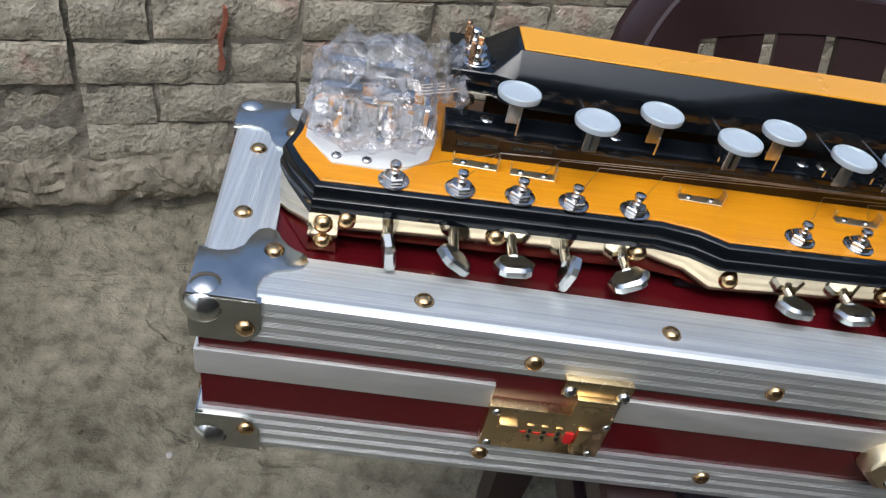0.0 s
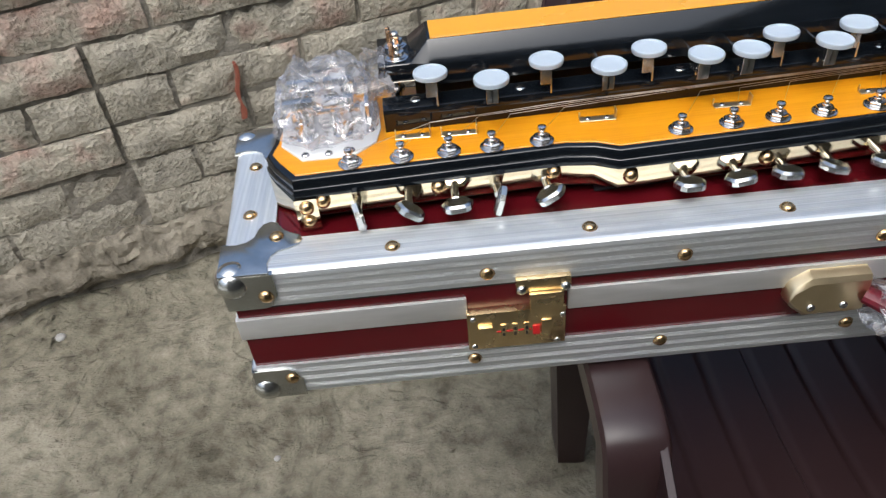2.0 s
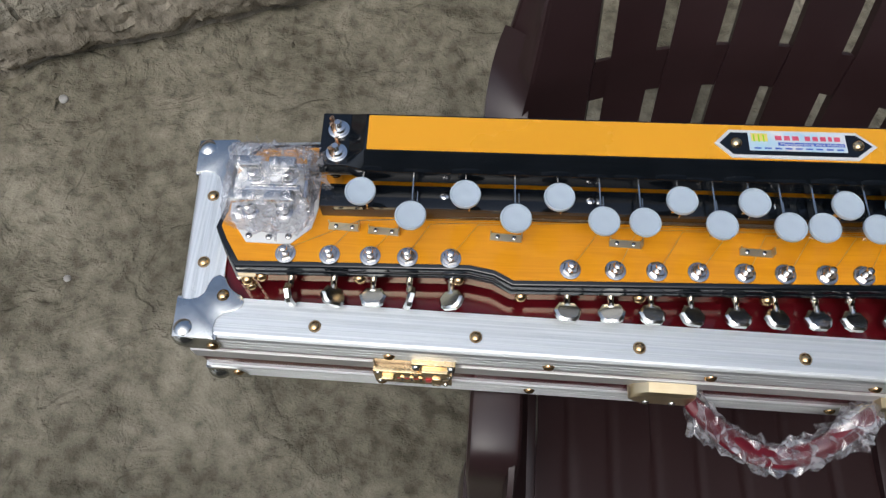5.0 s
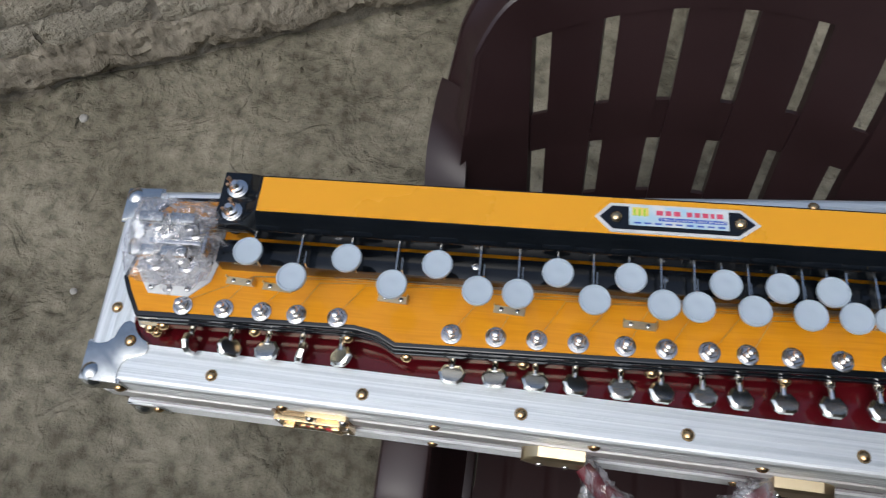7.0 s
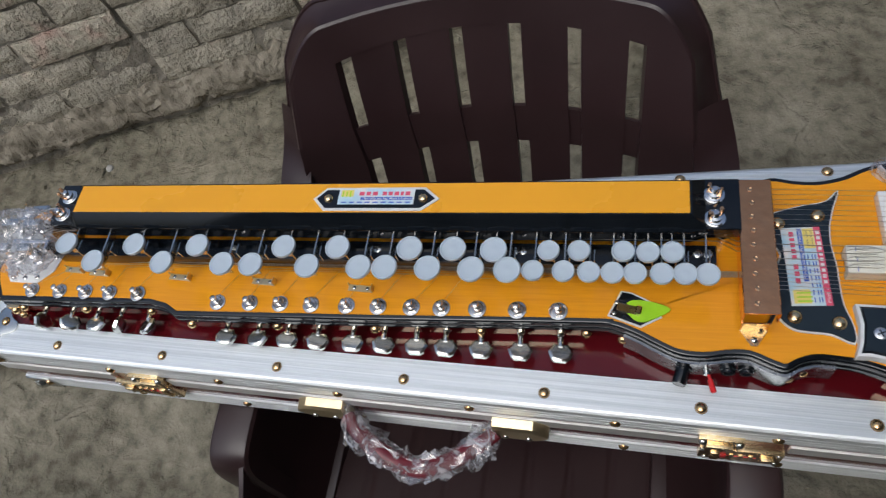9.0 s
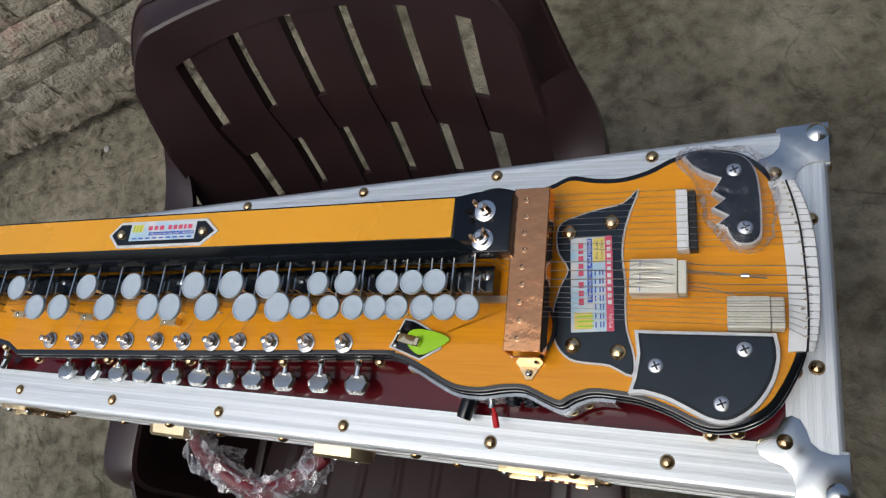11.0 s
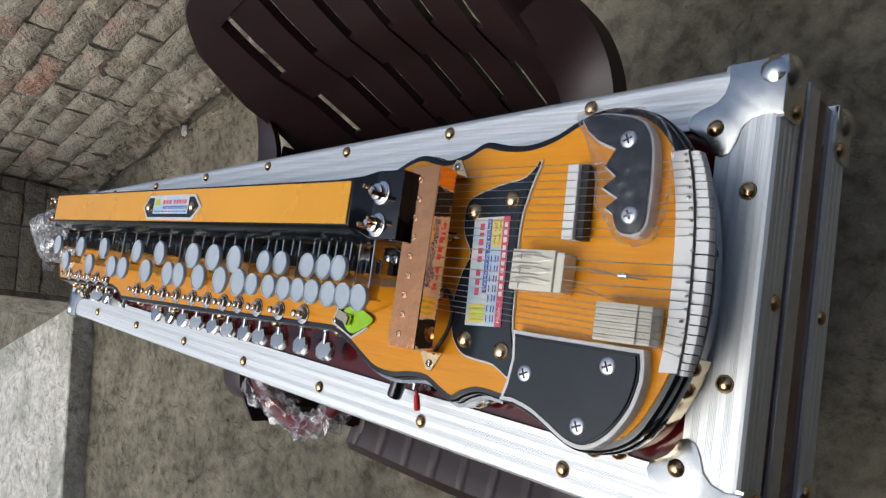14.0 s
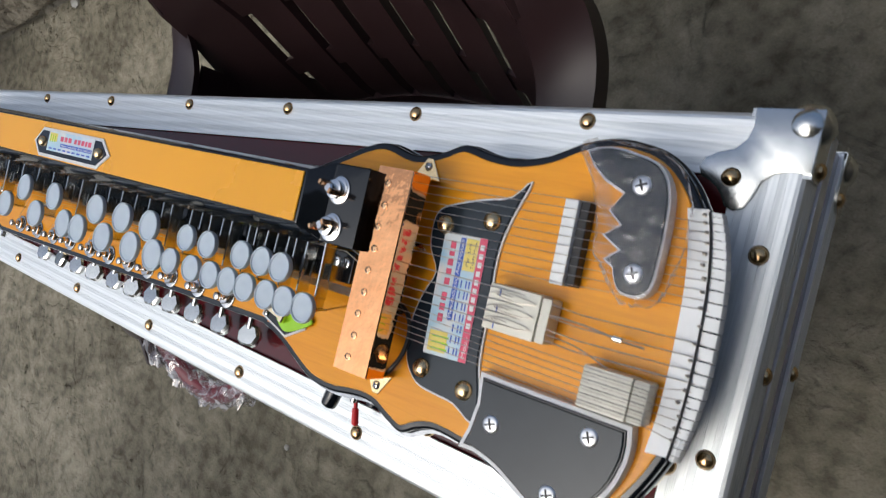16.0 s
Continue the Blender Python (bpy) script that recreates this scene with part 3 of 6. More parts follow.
def build_chair():
    ch = thing("plastic_armchair", pose(CHAIR_X, 0.12, 0), "dark brown moulded plastic armchair under the closed instrument case", "chair")

    def shell(bm, xl, xr, hb, ht, nx, ny, thick=0.010, sink=0.0):
        """A curved piece of the backrest between two side lines and two height lines."""
        front, rear = [], []
        for i in range(ny + 1):
            fr, bk = [], []
            for k in range(nx + 1):
                u = k / nx
                hm = 0.7
                for _ in range(3):
                    x = xl(hm) + (xr(hm) - xl(hm)) * u
                    hm = hb(x) + (ht(x) - hb(x)) * i / ny
                p, n = Vector((x, back_y_at(x, hm), hm)), back_normal(x, hm)
                fr.append(bm.verts.new(p - n * sink))
                bk.append(bm.verts.new(p - n * (sink + thick)))
            front.append(fr)
            rear.append(bk)
        for i in range(ny):
            for k in range(nx):
                bm.faces.new((front[i][k], front[i][k + 1], front[i + 1][k + 1], front[i + 1][k]))
                bm.faces.new((rear[i][k + 1], rear[i][k], rear[i + 1][k], rear[i + 1][k + 1]))
            bm.faces.new((front[i][0], front[i + 1][0], rear[i + 1][0], rear[i][0]))
            bm.faces.new((front[i][-1], rear[i][-1], rear[i + 1][-1], front[i + 1][-1]))
        for i in (0, ny):
            for k in range(nx):
                q = (front[i][k], rear[i][k], rear[i][k + 1], front[i][k + 1])
                bm.faces.new(q if i == 0 else q[::-1])

    left_in, right_in = lambda h: slot_x(0, h) - 0.003, lambda h: slot_x(5, h) + SLOT_W + 0.003
    mid = lambda h: (blend(h, LEFT_LINE) + blend(h, RIGHT_LINE)) / 2
    top_x = lambda x: back_top(max(-1.0, min(1.0, 2 * (x - back_x(-1, 0.80)) / (back_x(1, 0.80) - back_x(-1, 0.80)) - 1)))
    low, flat = lambda x: 0.42, lambda v: (lambda x: v)
    bm = B()
    shell(bm, lambda h: back_x(-1, h), left_in, low, top_x, 12, 26, 0.012)
    shell(bm, right_in, lambda h: back_x(1, h), low, top_x, 12, 26, 0.012)
    shell(bm, left_in, right_in, panel_top, top_x, 36, 3, 0.012)
    shell(bm, left_in, right_in, low, flat(0.47), 24, 3, 0.012)
    part("back_frame", bm, M_CHAIR, ch)
    # slats between the slots, set back a little behind the frame's step
    for k in range(5):
        bm = B()
        shell(bm, (lambda k: lambda h: slot_x(k, h) + SLOT_W)(k), (lambda k: lambda h: slot_x(k + 1, h))(k), flat(0.468), lambda x: panel_top(x) + 0.002, 5, 22, 0.011, 0.0025)
        part("back_slat", bm, M_CHAIR, ch)
    for a, b in ((0.648, 0.705), (0.545, 0.572)):
        bm = B()
        shell(bm, left_in, right_in, flat(a), flat(b), 28, 3, 0.007, 0.0055)
        part("cross_rail", bm, M_CHAIR, ch)
    # flange rolled back round the edge
    edge = [(-1, 0.705 + (back_top(-1) - 0.705) * i / 10) for i in range(10)]
    edge += [(s, back_top(s)) for s in [-1 + 0.02 * i for i in range(11)] + [-0.78 + 1.56 * i / 24 for i in range(1, 24)] + [0.8 + 0.02 * i for i in range(11)]]
    edge += [(1, 0.705 + (back_top(1) - 0.705) * i / 10) for i in range(9, -1, -1)]
    pts = [Vector((back_x(s, h), back_y_at(back_x(s, h), h), h)) for s, h in edge]
    bm = B()
    rs = []
    for i, p in enumerate(pts):
        d = (pts[min(i + 1, len(pts) - 1)] - pts[max(i - 1, 0)]).normalized()
        n = back_normal(p.x, p.z)
        o = n.cross(d).normalized()
        if o.dot(p - Vector((0.56, p.y, 0.60))) < 0:
            o = -o
        side = abs(o.x)
        w = side * blend(p.z, [(0.42, 0.040), (0.66, 0.040), (0.79, 0.019), (0.9, 0.016)]) + (1 - side) * 0.006
        deep = Vector((0, 0.036 * min(1.0, max(0.3, (p.z - 0.63) / 0.05)), 0))
        ring_pts = [p + o * 0.0005 - n * 0.0002, p + o * 0.0045 - n * 0.0014, p + o * (0.006 + 0.12 * w) - n * 0.006, p + o * (0.006 + 0.55 * w) - n * 0.010 + deep * 0.35, p + o * (0.001 + w) + deep * 0.92, p + o * (0.003 + w) + deep * 0.94 + n * 0.002, p + o * (0.0055 + w) + deep]
        inner = [q - o * 0.004 - n * 0.003 for q in ring_pts[::-1]]
        rs.append(ring(bm, ring_pts + inner))
    skin(bm, rs)
    part("back_rim", bm, M_CHAIR, ch)
    # seat with moulded channels that stop short of the rolled front edge
    bm = B()
    nx, ny = 150, 34
    x0, x1 = 0.352, 0.782
    grid = []
    for j in range(ny + 1):
        v = j / ny
        y = -0.128 + 0.47 * v
        row = []
        for i in range(nx + 1):
            u = i / nx
            wide = 0.040 * max(0.0, 1 - v / 0.30)
            x = x0 - wide + (x1 - x0 + 1.5 * wide) * u
            z = 0.432 - 0.020 * math.sin(math.pi * v) - 0.010 * math.sin(math.pi * u) - 0.016 * max(0, 1 - v / 0.05) ** 2
            g = (x - 0.3935) / 0.0555
            near = abs(g - round(g)) * 0.0555
            if near < 0.0062 and -1 < g < 7.6 and 0.035 < v < 0.93:
                z -= 0.0026 if near < 0.0036 else 0.0013
            row.append((x, y - 0.008 * math.sin(math.pi * u) * (1 - v), z))
        grid.append(row)
    top = [[bm.verts.new(p) for p in r] for r in grid]
    bot = [[bm.verts.new((p[0], p[1] + 0.003, p[2] - 0.006)) for p in r] for r in grid]
    for j in range(ny):
        for i in range(nx):
            bm.faces.new((top[j][i], top[j][i + 1], top[j + 1][i + 1], top[j + 1][i]))
            bm.faces.new((bot[j][i + 1], bot[j][i], bot[j + 1][i], bot[j + 1][i + 1]))
    for i in range(nx):
        bm.faces.new((bot[0][i], bot[0][i + 1], top[0][i + 1], top[0][i]))
        bm.faces.new((top[ny][i], top[ny][i + 1], bot[ny][i + 1], bot[ny][i]))
    for j in range(ny):
        bm.faces.new((top[j][0], top[j + 1][0], bot[j + 1][0], bot[j][0]))
        bm.faces.new((bot[j][nx], bot[j + 1][nx], top[j + 1][nx], top[j][nx]))
    part("seat", bm, M_CHAIR, ch)
    # front apron
    bm = B()
    box(bm, x0 - 0.036, x1 + 0.018, -0.130, -0.122, 0.33, 0.410, 0.003, 2)
    part("apron", bm, M_CHAIR, ch)
    for sgn in (-1, 1):
        # armrest that turns down into its front leg, one flat moulded ribbon
        xo = CHAIR_X + sgn * 0.2775
        splay = lambda y: (0.033 if sgn > 0 else 0.0) * max(0.0, min(1.0, (0.215 - y) / 0.20))
        path = [(xo, 0.215, 0.6445), (xo, 0.17, 0.6445), (xo, 0.10, 0.645), (xo, 0.02, 0.643), (xo, -0.030, 0.637), (xo, -0.052, 0.622), (xo, -0.062, 0.592), (xo - sgn * 0.003, -0.067, 0.53), (xo - sgn * 0.006, -0.072, 0.46), (xo - sgn * 0.008, -0.078, 0.40)]
        bm = B()
        pts = spline([(x + splay(y), y, z) for x, y, z in path], 4, False)
        rs = []
        for i, p in enumerate(pts):
            d = (pts[min(i + 1, len(pts) - 1)] - pts[max(i - 1, 0)]).normalized()
            w, th = 0.0265, 0.007
            prof = [(-w, -0.03), (-w, -0.006), (-w + 0.003, -0.0015), (-w + 0.008, 0.0), (w - 0.008, 0.0), (w - 0.003, -0.0015), (w, -0.006), (w, -0.03), (w - 0.005, -0.03), (w - 0.005, -th), (-w + 0.005, -th), (-w + 0.005, -0.03)]
            up = Vector((0, -d.z, d.y))
            if up.z < 0 or (abs(up.z) < 0.3 and up.y > 0):
                up = -up
            rs.append(ring(bm, [p + Vector((a, 0, 0)) + up * b for a, b in prof]))
        skin(bm, rs)
        part("armrest", bm, M_CHAIR, ch)
        # wing that sweeps from the backrest's side down into the arm
        lean = 0.0115 if sgn < 0 else 0.0
        outer = spline([(0.2780 + lean, 0.411, 0.735), (0.2845 + lean, 0.404, 0.712), (0.2930 + 0.8 * lean, 0.388, 0.684), (0.3000 + 0.5 * lean, 0.354, 0.661), (0.3025, 0.300, 0.6485), (0.3040, 0.212, 0.6445)], 5, False)
        inside = spline([(0.2400 + lean, 0.387, 0.735), (0.2425 + lean, 0.370, 0.706), (0.2465 + 0.8 * lean, 0.348, 0.672), (0.2490 + 0.5 * lean, 0.318, 0.6525), (0.2505, 0.280, 0.6465), (0.2510, 0.212, 0.6445)], 5, False)
        bm = B()
        rs = []
        for p, q in zip(outer, inside):
            row = []
            for k in range(7):
                f = k / 6
                c = q.lerp(p, f)
                row.append(Vector((CHAIR_X + sgn * c.x, c.y, c.z - 0.0025 * (2 * f - 1) ** 2)))
            tip = row[-1] + Vector((sgn * 0.001, 0.004, -0.022))
            rs.append(ring(bm, row + [tip, tip + Vector((-sgn * 0.005, 0, 0))] + [v + Vector((0, 0.002, -0.008)) for v in row[-2::-1]]))
        skin(bm, rs)
        part("arm_wing", bm, M_CHAIR, ch)
        bm = B()
        rs = []
        for z, y, w, back in ((0.44, -0.088, 0.034, 0.065), (0.36, -0.100, 0.036, 0.065), (0.20, -0.118, 0.031, 0.055), (0.0, -0.135, 0.025, 0.045)):
            x = xo + splay(y) + sgn * (-0.008 + 0.035 * (0.44 - z))
            o = sgn * w
            t = sgn * 0.006
            rs.append(ring(bm, [(x - o, y, z), (x + o * 0.75, y, z), (x + o, y + 0.008, z), (x + o, y + back, z), (x + o - t, y + back, z), (x + o - t, y + 0.010, z), (x + o * 0.75 - t, y + 0.006, z), (x - o, y + 0.006, z)]))
        skin(bm, rs)
        part("front_leg", bm, M_CHAIR, ch)
        bm = B()
        rs = []
        for z, y, w in ((0.52, 0.315, 0.03), (0.30, 0.345, 0.028), (0.0, 0.380, 0.022)):
            x = CHAIR_X + sgn * (0.245 - 0.03 * (0.5 - z))
            rs.append(ring(bm, [(x - w, y - 0.03, z), (x + w, y - 0.03, z), (x + w, y + 0.03, z), (x - w, y + 0.03, z)]))
        skin(bm, rs)
        part("rear_leg", bm, M_CHAIR, ch)
        # moulded side panel between arm and seat
        bm = B()
        rs = []
        for k in range(12):
            y = -0.085 + 0.40 * k / 11
            a0, a1 = CHAIR_X + sgn * 0.256 + splay(y), CHAIR_X + sgn * 0.224 + 0.2 * splay(y)
            zt = 0.632 - 0.03 * max(0, 1 - k / 2) ** 2
            pr = [(a0, zt), (a0 + sgn * 0.002, 0.58), (a0 - sgn * 0.006, 0.50), (a1, 0.42), (a1 + sgn * 0.006, 0.42), (a0, 0.50), (a0 + sgn * 0.008, 0.58), (a0 + sgn * 0.006, zt)]
            rs.append(ring(bm, [(x, y, z) for x, z in pr]))
        skin(bm, rs)
        part("side_panel", bm, M_CHAIR, ch)
        # side skirt under the seat's edge
        bm = B()
        xs = CHAIR_X + sgn * 0.214
        box(bm, min(xs, xs + sgn * 0.03), max(xs, xs + sgn * 0.03), -0.10, 0.33, 0.37, 0.426, 0.006, 2)
        part("seat_side", bm, M_CHAIR, ch)
    return ch


build_chair()

# ---------------------------------------------------------------- case
Z_TOP, Z_BOT = 0.775, 0.647
CY0 = 0.016


def back_y(x):
    return 0.2190 + 0.0892 * (x - 0.096)


CORNERS = [Vector((0.002, CY0)), Vector((1.0685, CY0)), Vector((1.0610, back_y(1.061))), Vector((-0.0140, back_y(-0.014)))]


def edge_frame(i):
    p, q = CORNERS[i], CORNERS[(i + 1) % 4]
    d = (q - p).normalized()
    return p, q, d, Vector((-d.y, d.x))


def miter(i):
    _, _, _, n1 = edge_frame(i - 1)
    _, _, _, n2 = edge_frame(i)
    return (n1 + n2) / (1 + n1.dot(n2))


def ridged(a, b, n_groups, depth, lines=4):
    """Fine grooves between two stops of an extrusion's face, in groups."""
    out = []
    span = (b - a) / n_groups
    for g in range(n_groups):
        s = a + span * g
        for k in range(lines):
            u = s + span * (0.30 + 0.52 * k / lines)
            w = span * 0.024
            out += [(u - w, 0.0), (u - w * 0.3, depth), (u + w * 0.3, depth), (u + w, 0.0)]
    return out


def extrusion(bm, i, top):
    p, q, d, n = edge_frame(i)
    m0, m1 = miter(i), miter((i + 1) % 4)
    leg_top, leg_side = (0.037, 0.0305) if top else (0.020, 0.034)
    prof = [(leg_top, -0.002), (leg_top, 0.0)]
    prof += [(leg_top - 0.002 - u * (leg_top - 0.009), -dz) for u, dz in ridged(0, 1, 3, 0.00045, 5)]
    prof += [(0.005, 0.0), (0.0028, -0.0006), (0.0008, -0.0022), (0.0, -0.005)]
    prof += [(dz, -0.005 - u * (leg_side - 0.007)) for u, dz in ridged(0, 1, 3, 0.00050, 4)]
    prof += [(0.0, -leg_side), (0.003, -leg_side)]
    rs = []
    for c, m in ((p, m0), (q, m1)):
        rr = []
        for a, dz in prof:
            xy = c + m * a
            rr.append((xy.x, xy.y, Z_TOP + dz if top else Z_BOT - dz))
        rs.append(ring(bm, rr))
    skin(bm, rs, False, False)
    return bm


def build_case():
    case = thing("instrument_case", pose(0.0, 0.0, Z_BOT), "maroon flight case with aluminium edging lying shut across the chair arms", "instrument case")
    inner = grow([tuple(c) for c in CORNERS], -0.0025)
    bm = B()
    prism(bm, [tuple(v) for v in inner], Z_BOT + 0.002, Z_TOP - 0.004)
    part("shell", bm, M_MAROON, case, "glossy maroon laminate shell")
    for top in (True, False):
        for i in range(4):
            bm = B()
            extrusion(bm, i, top)
            part("edge_strip", as_mesh("edge_strip", bm, M_ALU if i % 2 == 0 else M_ALU_END, 0.08), M_ALU, case, "ridged aluminium edge extrusion")
    # dark seam between lid and tray
    bm = B()
    prism(bm, [tuple(v) for v in grow([tuple(c) for c in CORNERS], -0.0015)], 0.7418, 0.7432)
    part("seam", bm, M_BLACKMATT, case, "dark closing seam")
    # flat strips round the sides
    def flat(i, a, b):
        p, q, d, n = edge_frame(i)
        bm = B()
        ln = (q - p).length
        b = ln if b is None else b
        m = Matrix(((d.x, n.x, 0, p.x), (d.y, n.y, 0, p.y), (0, 0, 1, 0), (0, 0, 0, 1)))
        box(bm, a, b, -0.0002, 0.004, 0.7125, 0.7325, 0.0012, 2, m)
        part("flat_strip", bm, M_ALU_FLAT, case, "plain dull aluminium band")
    flat(0, 0.0, 0.167)
    flat(0, 0.2405, 0.816)
    flat(0, 0.889, None)
    for i in (1, 2, 3):
        flat(i, 0.0, None)
    # corner caps
    for i in range(4):
        c = CORNERS[i]
        _, _, d1, _ = edge_frame(i)
        p0, _, d0, _ = edge_frame(i - 1)
        ea, eb = d1, -d0
        inn = miter(i).normalized()

        def w2(a, b):
            v = c + ea * a + eb * b
            return (v.x, v.y)
        half = [(0.034, -0.0015), (0.0330, 0.009), (0.0350, 0.0165), (0.0400, 0.0220), (0.0485, 0.0245), (0.0550, 0.0280), (0.0575, 0.0335), (0.0550, 0.0390), (0.0495, 0.0415)]
        shape = [(-0.0015, -0.0015)] + half + [(0.0450, 0.0450)] + [(b, a) for a, b in half[::-1]]
        poly = [w2(*s) for s in shape]
        for zc, zz0, zz1 in ((Z_TOP - 0.0095, Z_TOP - 0.031, Z_TOP - 0.0005), (Z_BOT + 0.0095, Z_BOT + 0.0005, Z_BOT + 0.031)):
            bm = B()
            if zc > 0.7:
                prism(bm, poly, Z_TOP - 0.003, Z_TOP + 0.0013, 0.0006, 2)
            ctr = c + inn * 0.0095
            lathe(bm, [(0.0135 * math.cos(a), 0.0135 * math.sin(a)) for a in [-1.5 + 3.0 * k / 12 for k in range(13)]], 20, at(ctr.x, ctr.y, zc))
            for e, f in ((ea, eb), (eb, ea)):
                m = Matrix(((e.x, f.x, 0, c.x), (e.y, f.y, 0, c.y), (0, 0, 1, 0), (0, 0, 0, 1)))
                rs = []
                for k in range(9):
                    a = k / 8
                    hgt = 1.0 if a < 0.7 else math.sqrt(max(0.05, 1 - ((a - 0.7) / 0.3) ** 2)) * 0.5 + 0.5
                    zm, hz = (zz0 + zz1) / 2, (zz1 - zz0) / 2
                    lo, hi = (zm + hz - 2 * hz * hgt, zz1) if zc > 0.7 else (zz0, zm - hz + 2 * hz * hgt)
                    rs.append(ring(bm, [m @ Vector((0.037 * a - 0.001, -0.0016, z)) for z in (lo, hi)] + [m @ Vector((0.037 * a - 0.001, 0.003, z)) for z in (hi, lo)]))
                skin(bm, rs)
            part("corner_cap", bm, M_STEEL, case, "polished steel ball corner")
    # rivets
    proto = B()
    dome(proto, 0.0052, 0.0034, None, 14, 0.0004)
    rivet = as_mesh("rivet", proto, M_RIVET)

    def put(m):
        part("rivet", rivet, M_RIVET, case, "", m)
    xs_front = [0.121 + 0.1382 * k for k in range(7)]
    for x in xs_front:
        put(at(x, 0.032, Z_TOP))
    for x in [0.096 + 0.1387 * k for k in range(7)]:
        put(at(x, back_y(x) - 0.0100, Z_TOP))
    for x, y in ((0.0135, 0.085), (0.0085, 0.152), (1.0505, 0.109), (1.0485, 0.224)):
        put(at(x, y, Z_TOP))
    for i in range(4):
        c = CORNERS[i]
        _, _, d1, _ = edge_frame(i)
        _, _, d0, _ = edge_frame(i - 1)
        v = c + d1 * 0.0385 - d0 * 0.0385
        put(at(v.x, v.y, Z_TOP + 0.0013))
        for z in (0.755, 0.668):
            for e, nn in ((d1, edge_frame(i)[3]), (-d0, edge_frame(i - 1)[3])):
                v = c + e * 0.028 - nn * 0.0016
                rot = (-nn).to_3d().to_track_quat('Z', 'Y').to_matrix().to_4x4()
                put(Matrix.Translation((v.x, v.y, z)) @ rot)
    for z, x0, st in ((0.755, 0.185, 0.1385), (0.669, 0.172, 0.1435)):
        for k in range(6):
            put(to_y(x0 + st * k, CY0 - 0.0002, z))
    p, q, d, n = edge_frame(1)
    for z, f in ((0.755, 0.5), (0.669, 0.5)):
        v = p.lerp(q, f)
        put(Matrix.Translation((v.x, v.y, z)) @ Vector((1, 0, 0)).to_track_quat('Z', 'Y').to_matrix().to_4x4())

    # locks
    def lock(x0, sgn):
        X = lambda a: x0 + sgn * a

        def bx(bm, a, b, y0, y1, z0, z1, bev=0.0008):
            box(bm, min(X(a), X(b)), max(X(a), X(b)), y0, y1, z0, z1, bev, 2)
        f = CY0
        bm = B()
        bx(bm, 0.0, 0.0725, f - 0.005, f + 0.004, 0.6835, 0.7205)
        bx(bm, 0.0465, 0.0705, f - 0.0055, f + 0.003, 0.70, 0.7365)
        bx(bm, 0.0540, 0.0625, f - 0.0075, f - 0.003, 0.687, 0.711, 0.002)
        lk = part("lock", bm, M_BRASS, case, "brass three-dial combination lock")
        bm = B()
        bx(bm, 0.0365, 0.0755, f - 0.0045, f + 0.002, 0.7365, 0.7495)
        bx(bm, 0.0455, 0.0685, f - 0.0085, f - 0.002, 0.7335, 0.7385)
        part("hasp", bm, M_BRASS, lk)
        bm = B()
        bx(bm, 0.0075, 0.0185, f - 0.009, f - 0.004, 0.7035, 0.7095, 0.001)
        bx(bm, 0.0075, 0.0185, f - 0.0062, f - 0.004, 0.690, 0.7035, 0.0005)
        part("slide_catch", bm, M_BRASS, lk)
        for k in range(3):
            bm = B()
            a = 0.0245 + 0.0085 * k
            bx(bm, a, a + 0.0042, f - 0.0062, f - 0.0045, 0.6935, 0.7085, 0.0006)
            dial = part("dial", bm, M_BRASS, lk)
            bm = B()
            for z in (0.6975, 0.7025):
                bx(bm, a + 0.0012, a + 0.0030, f - 0.0066, f - 0.006, z, z + 0.003, 0)
            part("digit_mark", bm, M_BLACKMATT, dial)
        bm = B()
        bx(bm, 0.048, 0.0535, f - 0.0065, f - 0.0045, 0.6955, 0.705, 0.0008)
        bx(bm, 0.0215, 0.048, f - 0.0054, f - 0.0049, 0.7002, 0.7014, 0)
        part("red_mark", bm, M_RED, lk, "red painted index mark")
        sc = B()
        dome(sc, 0.0026, 0.0016, None, 10)
        sm = as_mesh("screw", sc, M_CHROME)
        for a, z in ((0.0045, 0.7155), (0.0045, 0.687), (0.0665, 0.6865), (0.070, 0.713)):
            part("screw", sm, M_CHROME, lk, "", to_y(X(a), f - 0.005, z))
        sc = B()
        dome(sc, 0.0040, 0.0032, None, 12)
        sm = as_mesh("screw", sc, M_STEEL)
        for a in (0.0405, 0.0715):
            part("screw", sm, M_STEEL, lk, "", to_y(X(a), f - 0.0045, 0.7405))
    lock(0.168, 1)
    lock(0.888, -1)

    # carrying handle
    for x0, x1, o in ((0.402, 0.458, 1), (0.619, 0.674, -1)):
        bm = B()
        f = CY0
        rs = []
        lo, hi = 0.6895, 0.7295
        if o > 0:
            prof = [(x0, 0.716, 0.704), (x0 + 0.003, 0.722, 0.699), (x0 + 0.014, hi, lo), (x1, hi, lo)]
        else:
            prof = [(x0, hi, lo), (x1 - 0.014, hi, lo), (x1 - 0.003, 0.722, 0.699), (x1, 0.716, 0.704)]
        for x, a, b in prof:
            rs.append(ring(bm, [(x, f + 0.002, b), (x, f - 0.009, b + 0.002), (x, f - 0.0115, b + 0.006), (x, f - 0.0115, a - 0.006), (x, f - 0.009, a - 0.002), (x, f + 0.002, a)]))
        skin(bm, rs)
        br = part("handle_bracket", bm, M_SATIN, case, "pale brass handle bracket with two screws")
        for x in (x0 + 0.017 if o > 0 else x0 + 0.011, x0 + 0.041 if o > 0 else x0 + 0.035):
            bm = B()
            dome(bm, 0.0034, 0.0024, to_y(x, f - 0.0115, 0.701), 12)
            part("screw", bm, M_CHROME, br)
